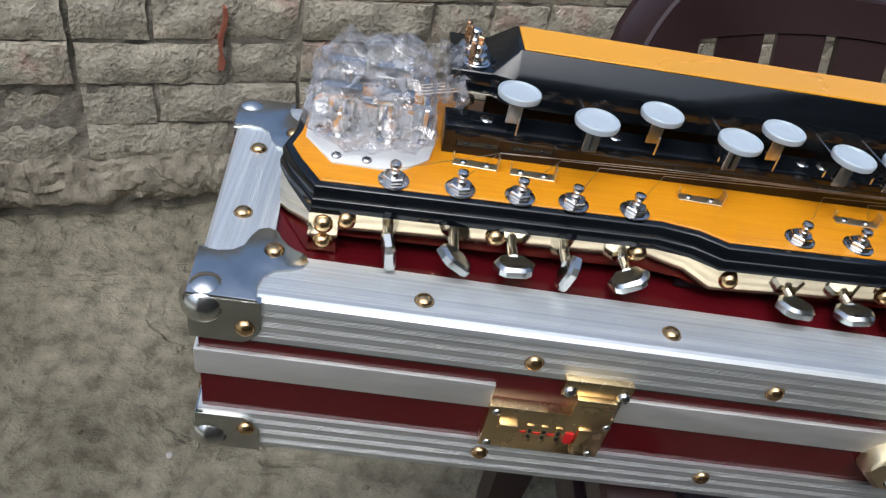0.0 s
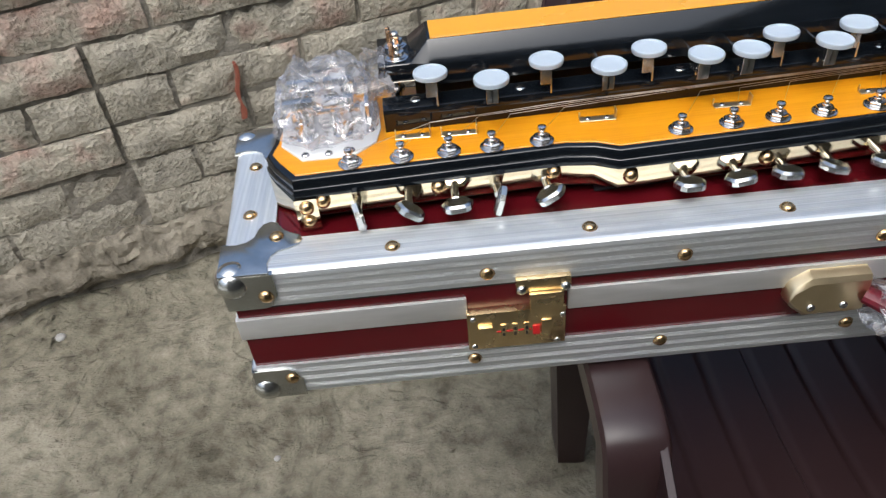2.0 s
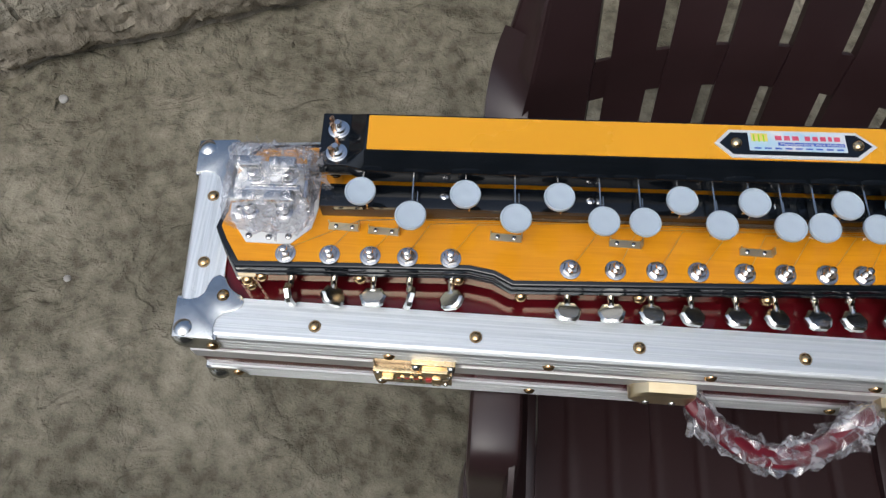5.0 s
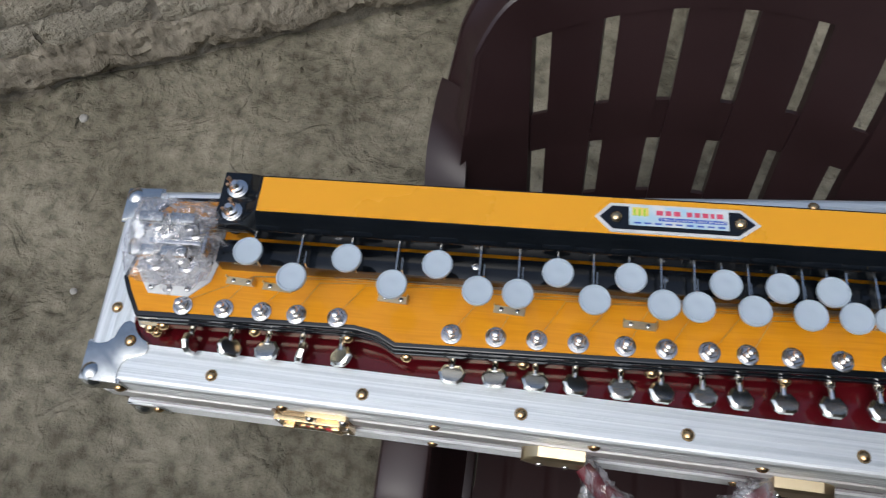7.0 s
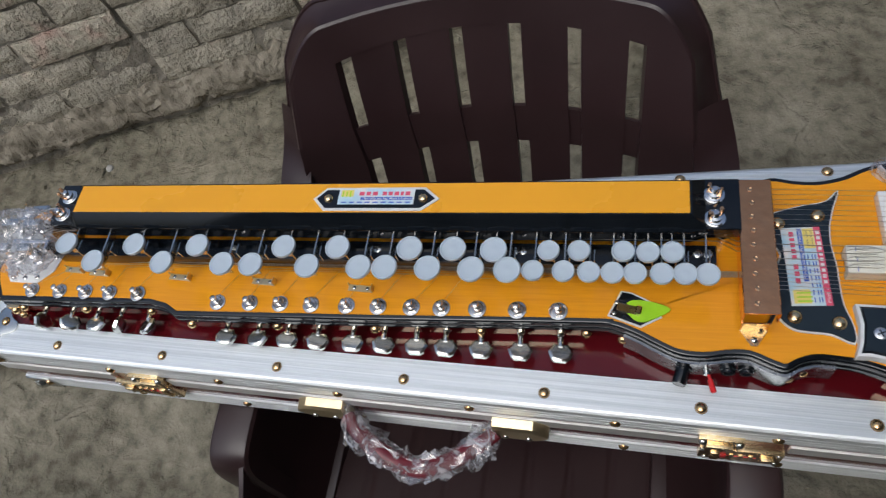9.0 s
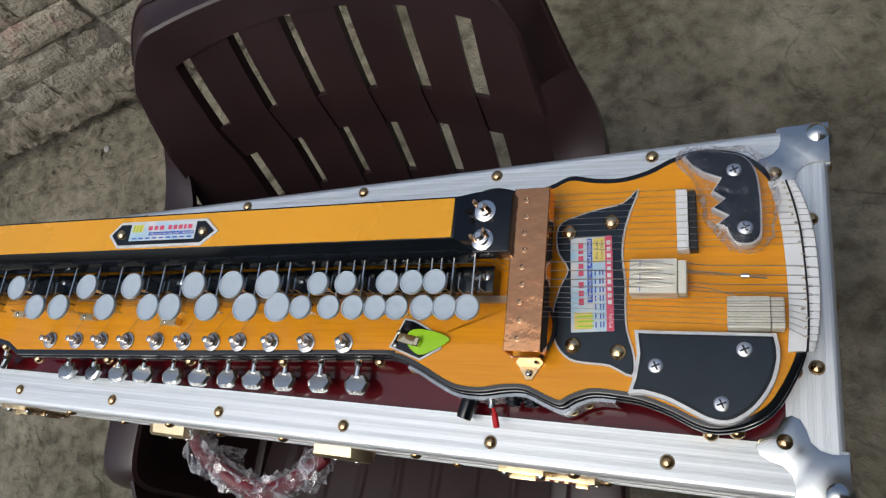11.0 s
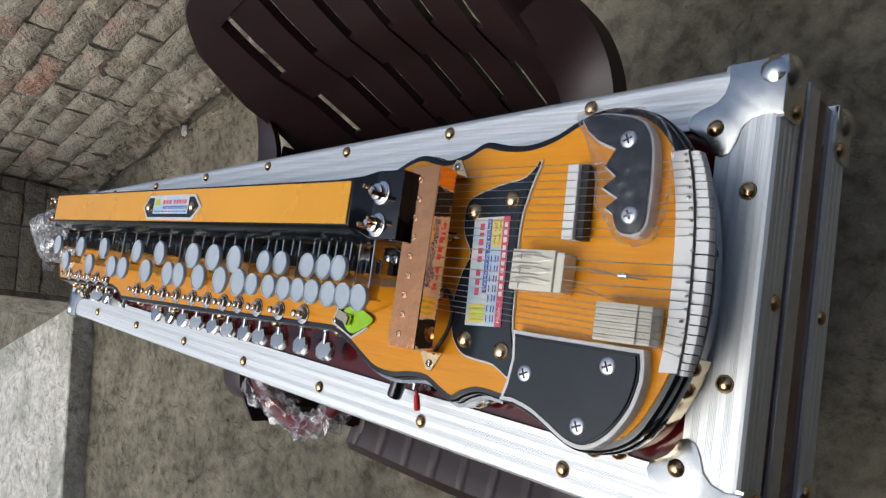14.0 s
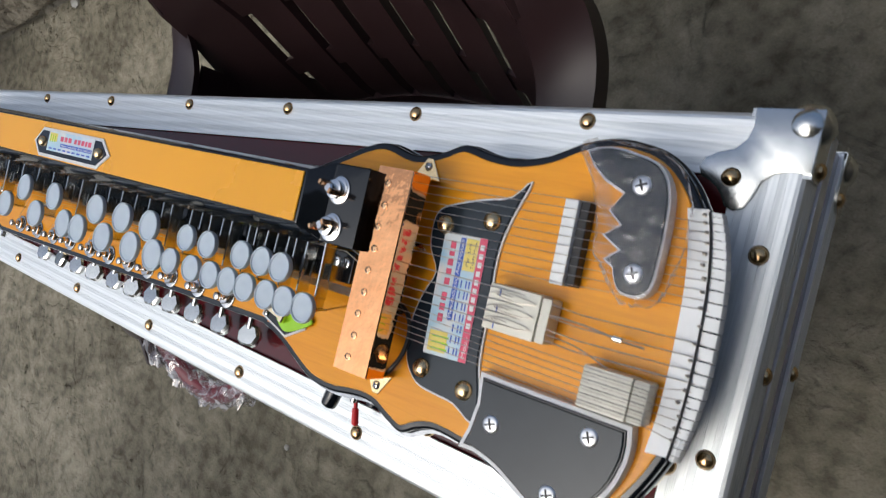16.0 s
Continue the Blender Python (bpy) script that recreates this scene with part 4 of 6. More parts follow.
    path = spline([(0.458, 0.006, 0.708), (0.470, -0.006, 0.706), (0.486, -0.018, 0.700), (0.512, -0.031, 0.692), (0.538, -0.036, 0.688), (0.566, -0.030, 0.692), (0.598, -0.012, 0.701), (0.622, 0.006, 0.708)], 5, False)
    bm = B()
    tube(bm, path, [0.0075 + 0.003 * math.sin(math.pi * i / (len(path) - 1)) for i in range(len(path))], 12, 0.8)
    part("handle", bm, M_STRAP, case, "maroon padded carrying handle")
    # crumpled film round the handle
    bm = B()
    rs = []
    for i, p in enumerate(path):
        rr = []
        for k in range(18):
            a = 2 * math.pi * k / 18
            q = Vector((p.x * 60, math.cos(a) * 2.2, math.sin(a) * 2.2))
            r = 0.0140 + 0.0085 * noise.noise(q) + 0.006 * noise.noise(q * 2.6) + 0.003 * noise.noise(q * 5.5)
            if i < 9 or i > len(path) - 7:
                r += 0.006 * (1 + noise.noise(q * 1.7))
            rr.append((p.x + 0.005 * noise.noise(q * 1.3), p.y + math.cos(a) * r, p.z + math.sin(a) * r * 0.95 - 0.003))
        rs.append(ring(bm, rr))
    skin(bm, rs, True, False)
    for sx, o in ((0.462, 1), (0.622, -1)):
        tip = []
        for k in range(9):
            tip.append([(sx + o * 0.004 * k + 0.006 * noise.noise(Vector((k, j, sx * 30))), 0.004 - 0.004 * j, 0.700 - 0.0045 * k * (1 + 0.4 * noise.noise(Vector((j * 1.7, k * 0.5, 4))))) for j in range(7)])
        rr = [ring(bm, r) for r in tip]
        skin(bm, rr, False, False)
    part("handle_film", bm, M_CLEAR_MID, case, "crumpled clear packing film round the handle")
    return case


build_case()

# ---------------------------------------------------------------- instrument
DECK = 0.815
FRONT = [(0.005, 0.007), (0.20, 0.0095), (0.2203, 0.0055), (0.236, -0.0030), (0.45, 0.0010), (0.655, 0.0062), (0.683, 0.0050), (0.7043, -0.0025), (0.722, -0.0116), (0.7398, -0.0192), (0.7607, -0.0209), (0.7809, -0.0178), (0.7969, -0.0175), (0.8117, -0.0236), (0.8255, -0.0280), (0.8365, -0.0222), (0.850, -0.0180), (0.870, -0.0192), (0.8848, -0.0215), (0.9036, -0.0278), (0.9223, -0.0362), (0.9363, -0.0382), (0.9554, -0.0335), (0.9708, -0.0230), (0.9813, -0.0074)]
REAR = [(0.991, 0.014), (0.9975, 0.040), (0.999, 0.072), (0.9955, 0.105), (0.988, 0.132), (0.9725, 0.1575), (0.9564, 0.1712), (0.938, 0.1765), (0.9215, 0.1765), (0.9044, 0.1713), (0.886, 0.1622), (0.866, 0.1574), (0.846, 0.1582), (0.825, 0.1618), (0.8077, 0.1546), (0.7866, 0.1503), (0.763, 0.1555), (0.7456, 0.1527), (0.7192, 0.1406), (0.700, 0.1315)]
LEFT = [(0.66, 0.1300), (0.08, 0.1300), (0.01, 0.126), (-0.010, 0.104), (-0.0125, 0.060), (-0.0165, 0.043), (-0.009, 0.0285)]


def body_outline():
    curve = spline(FRONT[4:] + REAR, 4, False)
    return [Vector(p) for p in FRONT[:4]] + curve + [Vector(p) for p in LEFT]


OUT = body_outline()


def screw_mesh(r, h, material, cross=True):
    bm = B()
    dome(bm, r, h, None, 16)
    n = len(bm.faces)
    # cross slot as dull black bars, the recess's shade put into colour
    if cross:
        for a in (0.4, 0.4 + math.pi / 2):
            m = Matrix.Rotation(a, 4, 'Z')
            box(bm, -r * 0.60, r * 0.60, -r * 0.11, r * 0.11, h * 0.55, h * 1.05, 0, 1, m)
    bm.faces.ensure_lookup_table()
    for f in bm.faces[n:]:
        f.material_index = 1
    me = as_mesh("screw", bm, material)
    me.materials.append(M_BLACKMATT)
    return me


def build_instrument():
    ins = thing("keyed_zither", pose(0.05, 0.06, 0.7715, 0, 0, 1.95), "orange and black electric keyed zither lying on the maroon case lid", "musical instrument")
    body_in = grow(OUT, -0.012)
    bm = B()
    prism(bm, [tuple(p) for p in body_in], 0.7725, 0.7995)
    part("body", bm, M_BLACKMATT, ins, "dull black body sides")
    bm = B()
    prism(bm, [tuple(p) for p in grow(OUT, 0.0012)], 0.7985, 0.8062, 0.0022)
    prism(bm, [tuple(p) for p in OUT], 0.8055, 0.8140, 0.0024)
    part("binding", bm, M_BLACK, ins, "glossy black rounded binding")
    bm = B()
    prism(bm, [tuple(p) for p in grow(OUT, -0.0050)], 0.809, DECK, 0.0005, 1, True)
    part("deck", bm, M_WOOD, ins, "orange lacquered wooden soundboard")
    # metal bands under the binding
    bm = B()
    left = [Vector((-0.0095, 0.065)), Vector((-0.0145, 0.043)), Vector((-0.0080, 0.0285))]
    line = grow(OUT, -0.0008)
    fr = sorted([p for p in line if -0.001 <= p.x <= 0.672 and p.y < 0.02], key=lambda p: p.x)
    band(bm, left + fr, 0.7815, 0.7988, 0.0012)
    gold = part("front_band", bm, M_PALEGOLD, ins, "polished pale gold side band")
    bm = B()
    band(bm, [Vector((-0.0170, 0.041)), Vector((-0.0105, 0.0272)), Vector((0.0035, 0.0035)), Vector((0.0195, 0.0038))], 0.7722, 0.7986, 0.003)
    part("corner_foot", bm, M_PALEGOLD, ins, "pale gold corner foot")
    bm = B()
    fr2 = [p for p in grow(OUT, 0.0034) if 0.690 <= p.x <= 0.865 and p.y < 0.02]
    band(bm, fr2, 0.7785, 0.8050, 0.0030)
    part("control_band", bm, M_DULLCHROME, ins, "chrome control panel band")
    bm = B()
    fr3 = [p for p in line if p.x > 0.90 and p.y < 0.03]
    band(bm, fr3, 0.7785, 0.7988, 0.0012)
    part("end_band", bm, M_PALEGOLD, ins, "pale gold end band")
    bm = B()
    fr4 = [p for p in line if p.x > 0.955 and p.y >= 0.012 and p.y < 0.150]
    band(bm, [Vector((p.x - 0.0030, p.y)) for p in fr4], 0.7785, 0.8020, 0.0015)
    part("tail_band", bm, M_STEEL, ins, "steel tail band")
    bm = B()
    box(bm, 0.222, 0.252, 0.008, 0.020, 0.7722, 0.7830, 0.002, 2)
    part("foot", bm, M_BLACK, ins)
    # ball-headed band rivets
    bm = B()
    dome(bm, 0.0056, 0.0048, None, 16)
    ball = as_mesh("band_rivet", bm, M_RIVET)
    for x, y, z in ((0.0115, 0.0037, 0.7915), (0.0118, 0.0037, 0.7790), (0.0235, 0.0068, 0.7935), (0.1075, 0.0076, 0.7930), (0.192, 0.0088, 0.7930), (0.245, -0.0032, 0.7910), (0.345, -0.0012, 0.7910), (0.452, 0.0004, 0.7910), (0.560, 0.0030, 0.7910), (0.660, 0.0056, 0.7905), (0.693, 0.0015, 0.7900), (0.830, -0.0262, 0.789), (0.842, -0.0205, 0.789), (0.930, -0.0385, 0.790), (0.9475, -0.0360, 0.790)):
        part("band_rivet", ball, M_RIVET, gold, "", to_y(x, y, z))
    for x, y in ((0.9800, 0.0005), (0.9865, 0.0080)):
        part("band_rivet", ball, M_RIVET, gold, "", Matrix.Translation((x, y, 0.790)) @ Vector((1, -0.5, 0)).to_track_quat('Z', 'Y').to_matrix().to_4x4())
    bm = B()
    dome(bm, 0.0042, 0.0035, None, 12)
    dark = as_mesh("tail_screw", bm, M_BLACKMATT)
    for x, y in ((0.9889, 0.024), (0.9954, 0.055), (0.9954, 0.088), (0.9899, 0.118), (0.9814, 0.139)):
        part("tail_screw", dark, M_BLACKMATT, ins, "", Matrix.Translation((x, y, 0.796)) @ Vector((1, 0.0, 0)).to_track_quat('Z', 'Y').to_matrix().to_4x4())

    # tuning machines
    bm = B()
    lathe(bm, [(0.0088, 0), (0.0090, 0.0005), (0.0087, 0.0011), (0.0072, 0.0014), (0.0060, 0.0014)], 20)
    lathe(bm, [(0.0064, 0.0013), (0.0066, 0.0018), (0.0066, 0.0040), (0.0058, 0.0046), (0.0030, 0.0046)], 6, Matrix.Rotation(0.3, 4, 'Z'))
    washer = as_mesh("bushing", bm, M_TUNER)
    bm = B()
    lathe(bm, [(0.0031, 0.004), (0.0029, 0.0066), (0.0021, 0.0072), (0.0021, 0.0088), (0.0030, 0.0093), (0.0034, 0.0106), (0.0030, 0.0120), (0.0018, 0.0126)], 14)
    post = as_mesh("post", bm, M_TUNER)
    bm = B()
    prof = [(-0.0090, 0.0062), (-0.0055, 0.0088), (0.0055, 0.0088), (0.0090, 0.0062), (0.0118, -0.0012), (0.0066, -0.0090), (-0.0066, -0.0090), (-0.0118, -0.0012)]
    rs = [ring(bm, [(x * k, -y * k, z) for x, y in prof]) for z, k in ((-0.0030, 0.84), (-0.0020, 1.0), (0.0016, 1.0), (0.0034, 0.80))]
    skin(bm, rs)
    knob = as_mesh("knob", bm, M_STEEL)
    bm = B()
    lathe(bm, [(0.0030, -0.006), (0.0030, 0.004), (0.0042, 0.005), (0.0042, 0.012)], 12, Matrix.Rotation(-math.pi / 2, 4, 'X'))
    box(bm, -0.0065, 0.0065, 0.014, 0.022, -0.004, 0.010, 0.001, 1)
    stem = as_mesh("stem", bm, M_CHROME)
    posts = [0.0467, 0.0837, 0.1177, 0.1488, 0.1848, 0.2836, 0.3207, 0.3547, 0.3887, 0.4268, 0.4598, 0.4938, 0.5238, 0.5588, 0.5969, 0.6349]
    py = lambda x: 0.0192 if x < 0.2 else 0.0126 + 0.0105 * (x - 0.2836)
    turns = [82, 35, -4, -75, -30, 4, -8, 6, 16, 5, 14, 2, 9, 6, 4, 8]
    for x, t in zip(posts, turns):
        y = py(x)
        kx, ky = x + 0.0015, (-0.0065 if x < 0.2 else -0.0140)
        tm = part("tuning_machine", washer, M_CHROME, ins, "chrome tuning peg with a winged knob", at(x, y, DECK))
        back = Matrix.Translation((-x, -y, -DECK))
        part("post", post, M_CHROME, tm, "")
        part("knob", knob, M_CHROME, tm, "", back @ Matrix.Translation((kx, ky, 0.7855)) @ Matrix.Rotation(radians(t), 4, 'Y') @ Matrix.Rotation(radians(-10), 4, 'X'))
        part("stem", stem, M_CHROME, tm, "", back @ Matrix.Translation((kx - 0.0005, ky + 0.012, 0.7865)))

    # string guides in front of the key rail
    guides = [(0.0935, 0.0455), (0.1275, 0.0425), (0.2305, 0.0400), (0.3305, 0.0375), (0.4384, 0.0332)]
    bm = B()
    box(bm, -0.0135, 0.0135, -0.0035, 0.0035, 0, 0.0009, 0.0003, 1)
    box(bm, 0.0126, 0.0135, -0.0035, 0.0035, 0, 0.0085, 0.0003, 1)
    box(bm, -0.0135, -0.0126, 0.0015, 0.0035, 0, 0.0055, 0.0003, 1)
    gmesh = as_mesh("string_guide", bm, M_SATIN)
    small = screw_mesh(0.0022, 0.0012, M_CHROME)
    for x, y in guides:
        g = part("string_guide", gmesh, M_PALEGOLD, ins, "small gold string guide bracket", at(x, y, DECK, -0.06))
        for dx in (-0.007, 0.007):
            part("screw", small, M_CHROME, g, "", at(dx, 0, 0.0009))

    # key rail
    bm = B()
    box(bm, 0.0735, 0.772, 0.0560, 0.0775, 0.8135, 0.8330, 0.0008, 2)
    rail = part("key_rail", bm, M_BLACK, ins, "glossy black slotted key rail")
    flat_screw = screw_mesh(0.0042, 0.0010, M_CHROME)
    for x in (0.0985, 0.178, 0.300, 0.455, 0.600, 0.690, 0.7560, 0.7650):
        part("screw", flat_screw, M_CHROME, rail, "", at(x, 0.069, 0.833))
    # keys
    def key_meshes(r):
        bm = B()
        lathe(bm, [(r * 0.90, -0.0034), (r * 0.97, -0.0030), (r, -0.0010), (r * 0.985, 0.0002), (r * 0.94, 0.0007), (r * 0.89, 0.0006), (r * 0.84, -0.0002), (r * 0.60, -0.0007), (r * 0.30, -0.0004), (r * 0.05, -0.0003)], 28)
        return as_mesh("button", bm, M_KEY)
    big, little = key_meshes(0.0126), key_meshes(0.0101)
    levers = {}
    for row, ylen in (("b", 0.040), ("f", 0.060)):
        bm = B()
        box(bm, -0.0008, 0.0008, 0.006, ylen, -0.0200, -0.0095, 0.0003, 1)
        box(bm, -0.0042, 0.0042, -0.0010, 0.0004, -0.0200, -0.0030, 0.0002, 1)
        box(bm, -0.0008, 0.0008, -0.0010, 0.008, -0.0190, -0.0050, 0.0002, 1)
        levers[row] = as_mesh("lever", bm, M_STEEL)
        bm = B()
        box(bm, 0.0030, 0.0042, -0.002 if row == "b" else 0.019, 0.012 if row == "b" else 0.030, -0.0272, -0.0150, 0.0003, 1)
        levers[row + "g"] = as_mesh("lever_guide", bm, M_STEEL)
    back_row = [0.111, 0.1951, 0.2701, 0.3671, 0.4242, 0.4972, 0.5392, 0.5773, 0.6273, 0.6543, 0.6923, 0.7133, 0.7334]
    front_row = [0.1523, 0.2353, 0.3044, 0.3364, 0.3964, 0.4495, 0.4755, 0.5175, 0.5585, 0.5916, 0.6146, 0.6416, 0.6636, 0.6836, 0.7026, 0.7247, 0.7437, 0.7618]
    for row, xs, y, nbig in (("b", back_row, 0.0566, 8), ("f", front_row, 0.0360, 10)):
        for i, x in enumerate(xs):
            lift = rng.uniform(-0.0006, 0.0006)
            m = at(x, y, 0.8602 + lift) @ Matrix.Rotation(rng.uniform(-0.03, 0.03), 4, 'X') @ Matrix.Rotation(rng.uniform(-0.03, 0.03), 4, 'Y')
            k = part("key", big if i < nbig else little, M_KEY, ins, "milky white round plastic key" if i < nbig else "smaller milky white round plastic key", m)
            part("lever", levers[row], M_STEEL, k)
            part("lever_guide", levers[row + "g"], M_STEEL, k)

    # cover over the key levers
    bm = B()
    def section(x, yb, yf, zt, yt_b, yt_f, zm, z0):
        return ring(bm, [(x, yf, z0), (x, yf, zm), (x, yt_f, zt), (x, yt_b, zt), (x, yb, zm), (x, yb, z0)])
    rs = [section(0.0735, 0.1325, 0.0815, 0.8560, 0.1320, 0.0820, 0.8555, 0.8440), section(0.0975, 0.1325, 0.0815, 0.8560, 0.1320, 0.0820, 0.8555, 0.8420),
          section(0.1125, 0.1270, 0.0775, 0.8703, 0.1230, 0.0885, 0.8550, 0.8385), section(0.7495, 0.1270, 0.0775, 0.8703, 0.1230, 0.0880, 0.8550, 0.8385),
          section(0.7620, 0.1315, 0.0800, 0.8580, 0.1310, 0.0805, 0.8575, 0.8420), section(0.7905, 0.1315, 0.0800, 0.8580, 0.1310, 0.0805, 0.8575, 0.8440)]
    skin(bm, rs)
    bmesh.ops.bevel(bm, geom=list(bm.edges), offset=0.0008, segments=2, affect='EDGES', profile=0.6)
    cov = part("key_cover", bm, M_BLACK, ins, "glossy black chamfered key cover with an orange top")
    bm = B()
    box(bm, 0.1145, 0.7478, 0.0888, 0.1214, 0.8700, 0.8713, 0.0004, 1)
    part("cover_strip", bm, M_FILM, cov, "flat yellow-orange strip")
    for x in (0.085, 0.778):
        for y in (0.090, 0.123):
            bm = B()
            lathe(bm, [(0.0042, 0.814), (0.0042, 0.832), (0.007, 0.8325), (0.007, 0.8345), (0.0038, 0.835), (0.0038, 0.8455)], 14, at(x, y, 0))
            part("cover_post", bm, M_CHROME, cov, "threaded steel post with washers")
    # threaded studs with solder lugs on the end blocks
    for x, y, zt in ((0.088, 0.1160, 0.8560), (0.088, 0.0935, 0.8560), (0.7690, 0.1145, 0.8580), (0.7690, 0.0905, 0.8580)):
        bm = B()
        lathe(bm, [(0.0090, 0), (0.0090, 0.0010), (0.0078, 0.0014), (0.0078, 0.0022), (0.0060, 0.0026), (0.0060, 0.0060), (0.0034, 0.0066), (0.0034, 0.0105), (0.0024, 0.0115)], 16, at(x, y, zt))
        st = part("terminal", bm, M_CHROME, cov, "steel terminal stud with copper lugs")
        bm = B()
        for a, dx in ((rng.uniform(0, 3), 0.0052), (rng.uniform(3, 6), 0.0056)):
            m = at(x, y, zt, a)
            box(bm, 0.0040, 0.0066, -0.0018, 0.0018, 0.0028, 0.0145, 0.0004, 1, m)
        part("lug", bm, M_LUG, st)
    # name plate on the cover
    hexa = [(0.3935, 0.1030), (0.4060, 0.1160), (0.5080, 0.1160), (0.5230, 0.1030), (0.5060, 0.0898), (0.4065, 0.0898)]
    bm = B()
    prism(bm, hexa, 0.8710, 0.8724, 0.0003, 1)
    npl = part("name_plate", bm, M_EDGE, cov, "black hexagonal plate with a white edge and a colour sticker")
    bm = B()
    prism(bm, [tuple(p) for p in grow(hexa, -0.0028)], 0.8722, 0.8730, 0.0003, 1)
    part("plate_face", bm, M_BLACK, npl)
    for x in (0.4105, 0.5070):
        bm = B()
        dome(bm, 0.0048, 0.0036, at(x, 0.1030, 0.8730), 16)
        part("stud", bm, M_BRASS, npl, "domed gold stud")
    sticker(npl, Matrix.Translation((0.4205, 0.0962, 0.8731)), 0.0775, 0.0176)
    # metal sheet behind the keys
    bm = B()
    box(bm, 0.10, 0.755, 0.098, 0.0995, 0.8148, 0.836, 0)
    part("lever_comb", bm, M_BLACKMATT, ins, "dark lever comb under the cover")

    # long bridge cover
    bm = B()
    x0, x1, y0, y1 = 0.7895, 0.8180, 0.0058, 0.1355
    prof = [(x0, 0.8270), (x0, 0.8494), (x0 + 0.0006, 0.8500), (x1 - 0.0006, 0.8500), (x1, 0.8494), (x1, 0.8330), (x1 - 0.0012, 0.8330), (x1 - 0.0012, 0.8488), (x0 + 0.0012, 0.8488), (x0 + 0.0012, 0.8270)]
    skin(bm, [ring(bm, [(x, y, z) for x, z in prof]) for y in (y0, y1)])
    br = part("bridge_cover", bm, M_COPPER, ins, "mirror-bright rose gold bridge cover with a row of eyelets")
    bm = B()
    lathe(bm, [(0.0024, 0), (0.0023, 0.0004), (0.0018, 0.0005), (0.0013, 0.0001)], 12)
    hole = as_mesh("eyelet", bm, M_LUG)
    for k in range(9):
        part("eyelet", hole, M_CHROME, br, "", at(0.8000 + 0.001 * (k % 2), 0.0150 + 0.0138 * k, 0.8500))
    blue_screw = screw_mesh(0.0030, 0.0020, M_CHROME)
    for x, y, s in ((0.8010, -0.0030, -1), (0.8020, 0.1425, 1)):
        bm = B()
        tri = [(x - 0.0115, y - s * 0.0080), (x + 0.0115, y - s * 0.0080), (x + 0.0025, y + s * 0.0065), (x - 0.0025, y + s * 0.0065)]
        prism(bm, tri, DECK, DECK + 0.0014, 0.0004, 1)
        box(bm, x - 0.0115, x + 0.0115, y - s * 0.0080 - 0.0006, y - s * 0.0080 + 0.0006, DECK, 0.8320, 0.0002, 1)
        f = part("bridge_foot", bm, M_BRASS, br, "polished gold triangular foot")
        part("screw", blue_screw, M_CHROME, f, "", at(x, y + s * 0.001, DECK + 0.0014))
    # inner roller bridge behind it
    bm = B()
    box(bm, 0.8080, 0.8105, 0.0500, 0.0880, 0.8230, 0.8335, 0.0008, 1)
    for y in (0.0470, 0.0895):
        prism(bm, [(0.8010, y - 0.005), (0.8100, y - 0.001), (0.8150, y), (0.8100, y + 0.004), (0.8000, y + 0.005)], DECK, DECK + 0.0012, 0.0003, 1)
        box(bm, 0.8075, 0.8110, y - 0.0012, y + 0.0012, DECK, 0.8290, 0.0003, 1)
    rb = part("string_bridge", bm, M_PALEGOLD, ins, "small gold string bridge")
    for y in (0.0470, 0.0895):
        part("screw", blue_screw, M_CHROME, rb, "", at(0.8035, y, DECK + 0.0012))
    # cable bowed beside the bridge
    bm = B()
    tube(bm, spline([(0.8060, 0.0040, 0.8180), (0.8130, 0.0100, 0.8215), (0.8185, 0.0220, 0.8200), (0.8190, 0.0360, 0.8185), (0.8140, 0.0470, 0.8180), (0.8060, 0.0520, 0.8175)], 5, False), 0.0016, 8)
    part("pickup_cable", bm, M_BLACKMATT, ins)

    # plates
    guard = spline([(0.8800, 0.1440), (0.8690, 0.1330), (0.8500, 0.1285), (0.8330, 0.1235), (0.8200, 0.1175), (0.8170, 0.1060), (0.8195, 0.0920), (0.8275, 0.0785), (0.8220, 0.0640), (0.8180, 0.0480), (0.8180, 0.0330), (0.8215, 0.0180), (0.8320, 0.0075), (0.8460, 0.0050), (0.8620, 0.0035), (0.8780, -0.0035), (0.8790, 0.0110), (0.8735, 0.0300), (0.8720, 0.0470), (0.8715, 0.0680), (0.8690, 0.0870), (0.8695, 0.1060), (0.8740, 0.1250)], 3)
    bm = B()
    prism(bm, [tuple(p) for p in grow(guard, 0.0008)], DECK - 0.0005, DECK + 0.0016)
    gp = part("sticker_plate", bm, M_EDGE, ins, "black plate with a white edge under the strings, with gold studs")
    bm = B()
    prism(bm, [tuple(p) for p in grow(guard, -0.0006)], DECK + 0.0012, DECK + 0.0032, 0.0004, 1)
    part("plate_face", bm, M_PLATE, gp)
    bm = B()
    dome(bm, 0.0062, 0.0044, None, 20)
    stud = as_mesh("stud", bm, M_BRASS)
    for x, y in ((0.8272, 0.1089), (0.8605, 0.1168), (0.8341, 0.0176), (0.8680, 0.0135)):
        part("stud", stud, M_BRASS, gp, "domed gold stud", at(x, y, DECK + 0.0031))
    sticker(gp, Matrix.Translation((0.8325, 0.0275, DECK + 0.0034)) @ Matrix.Rotation(radians(93), 4, 'Z') @ Matrix.Translation((0, -0.0325, 0)), 0.0765, 0.0325, True)

    big_screw = screw_mesh(0.0054, 0.0013, M_ZINC)
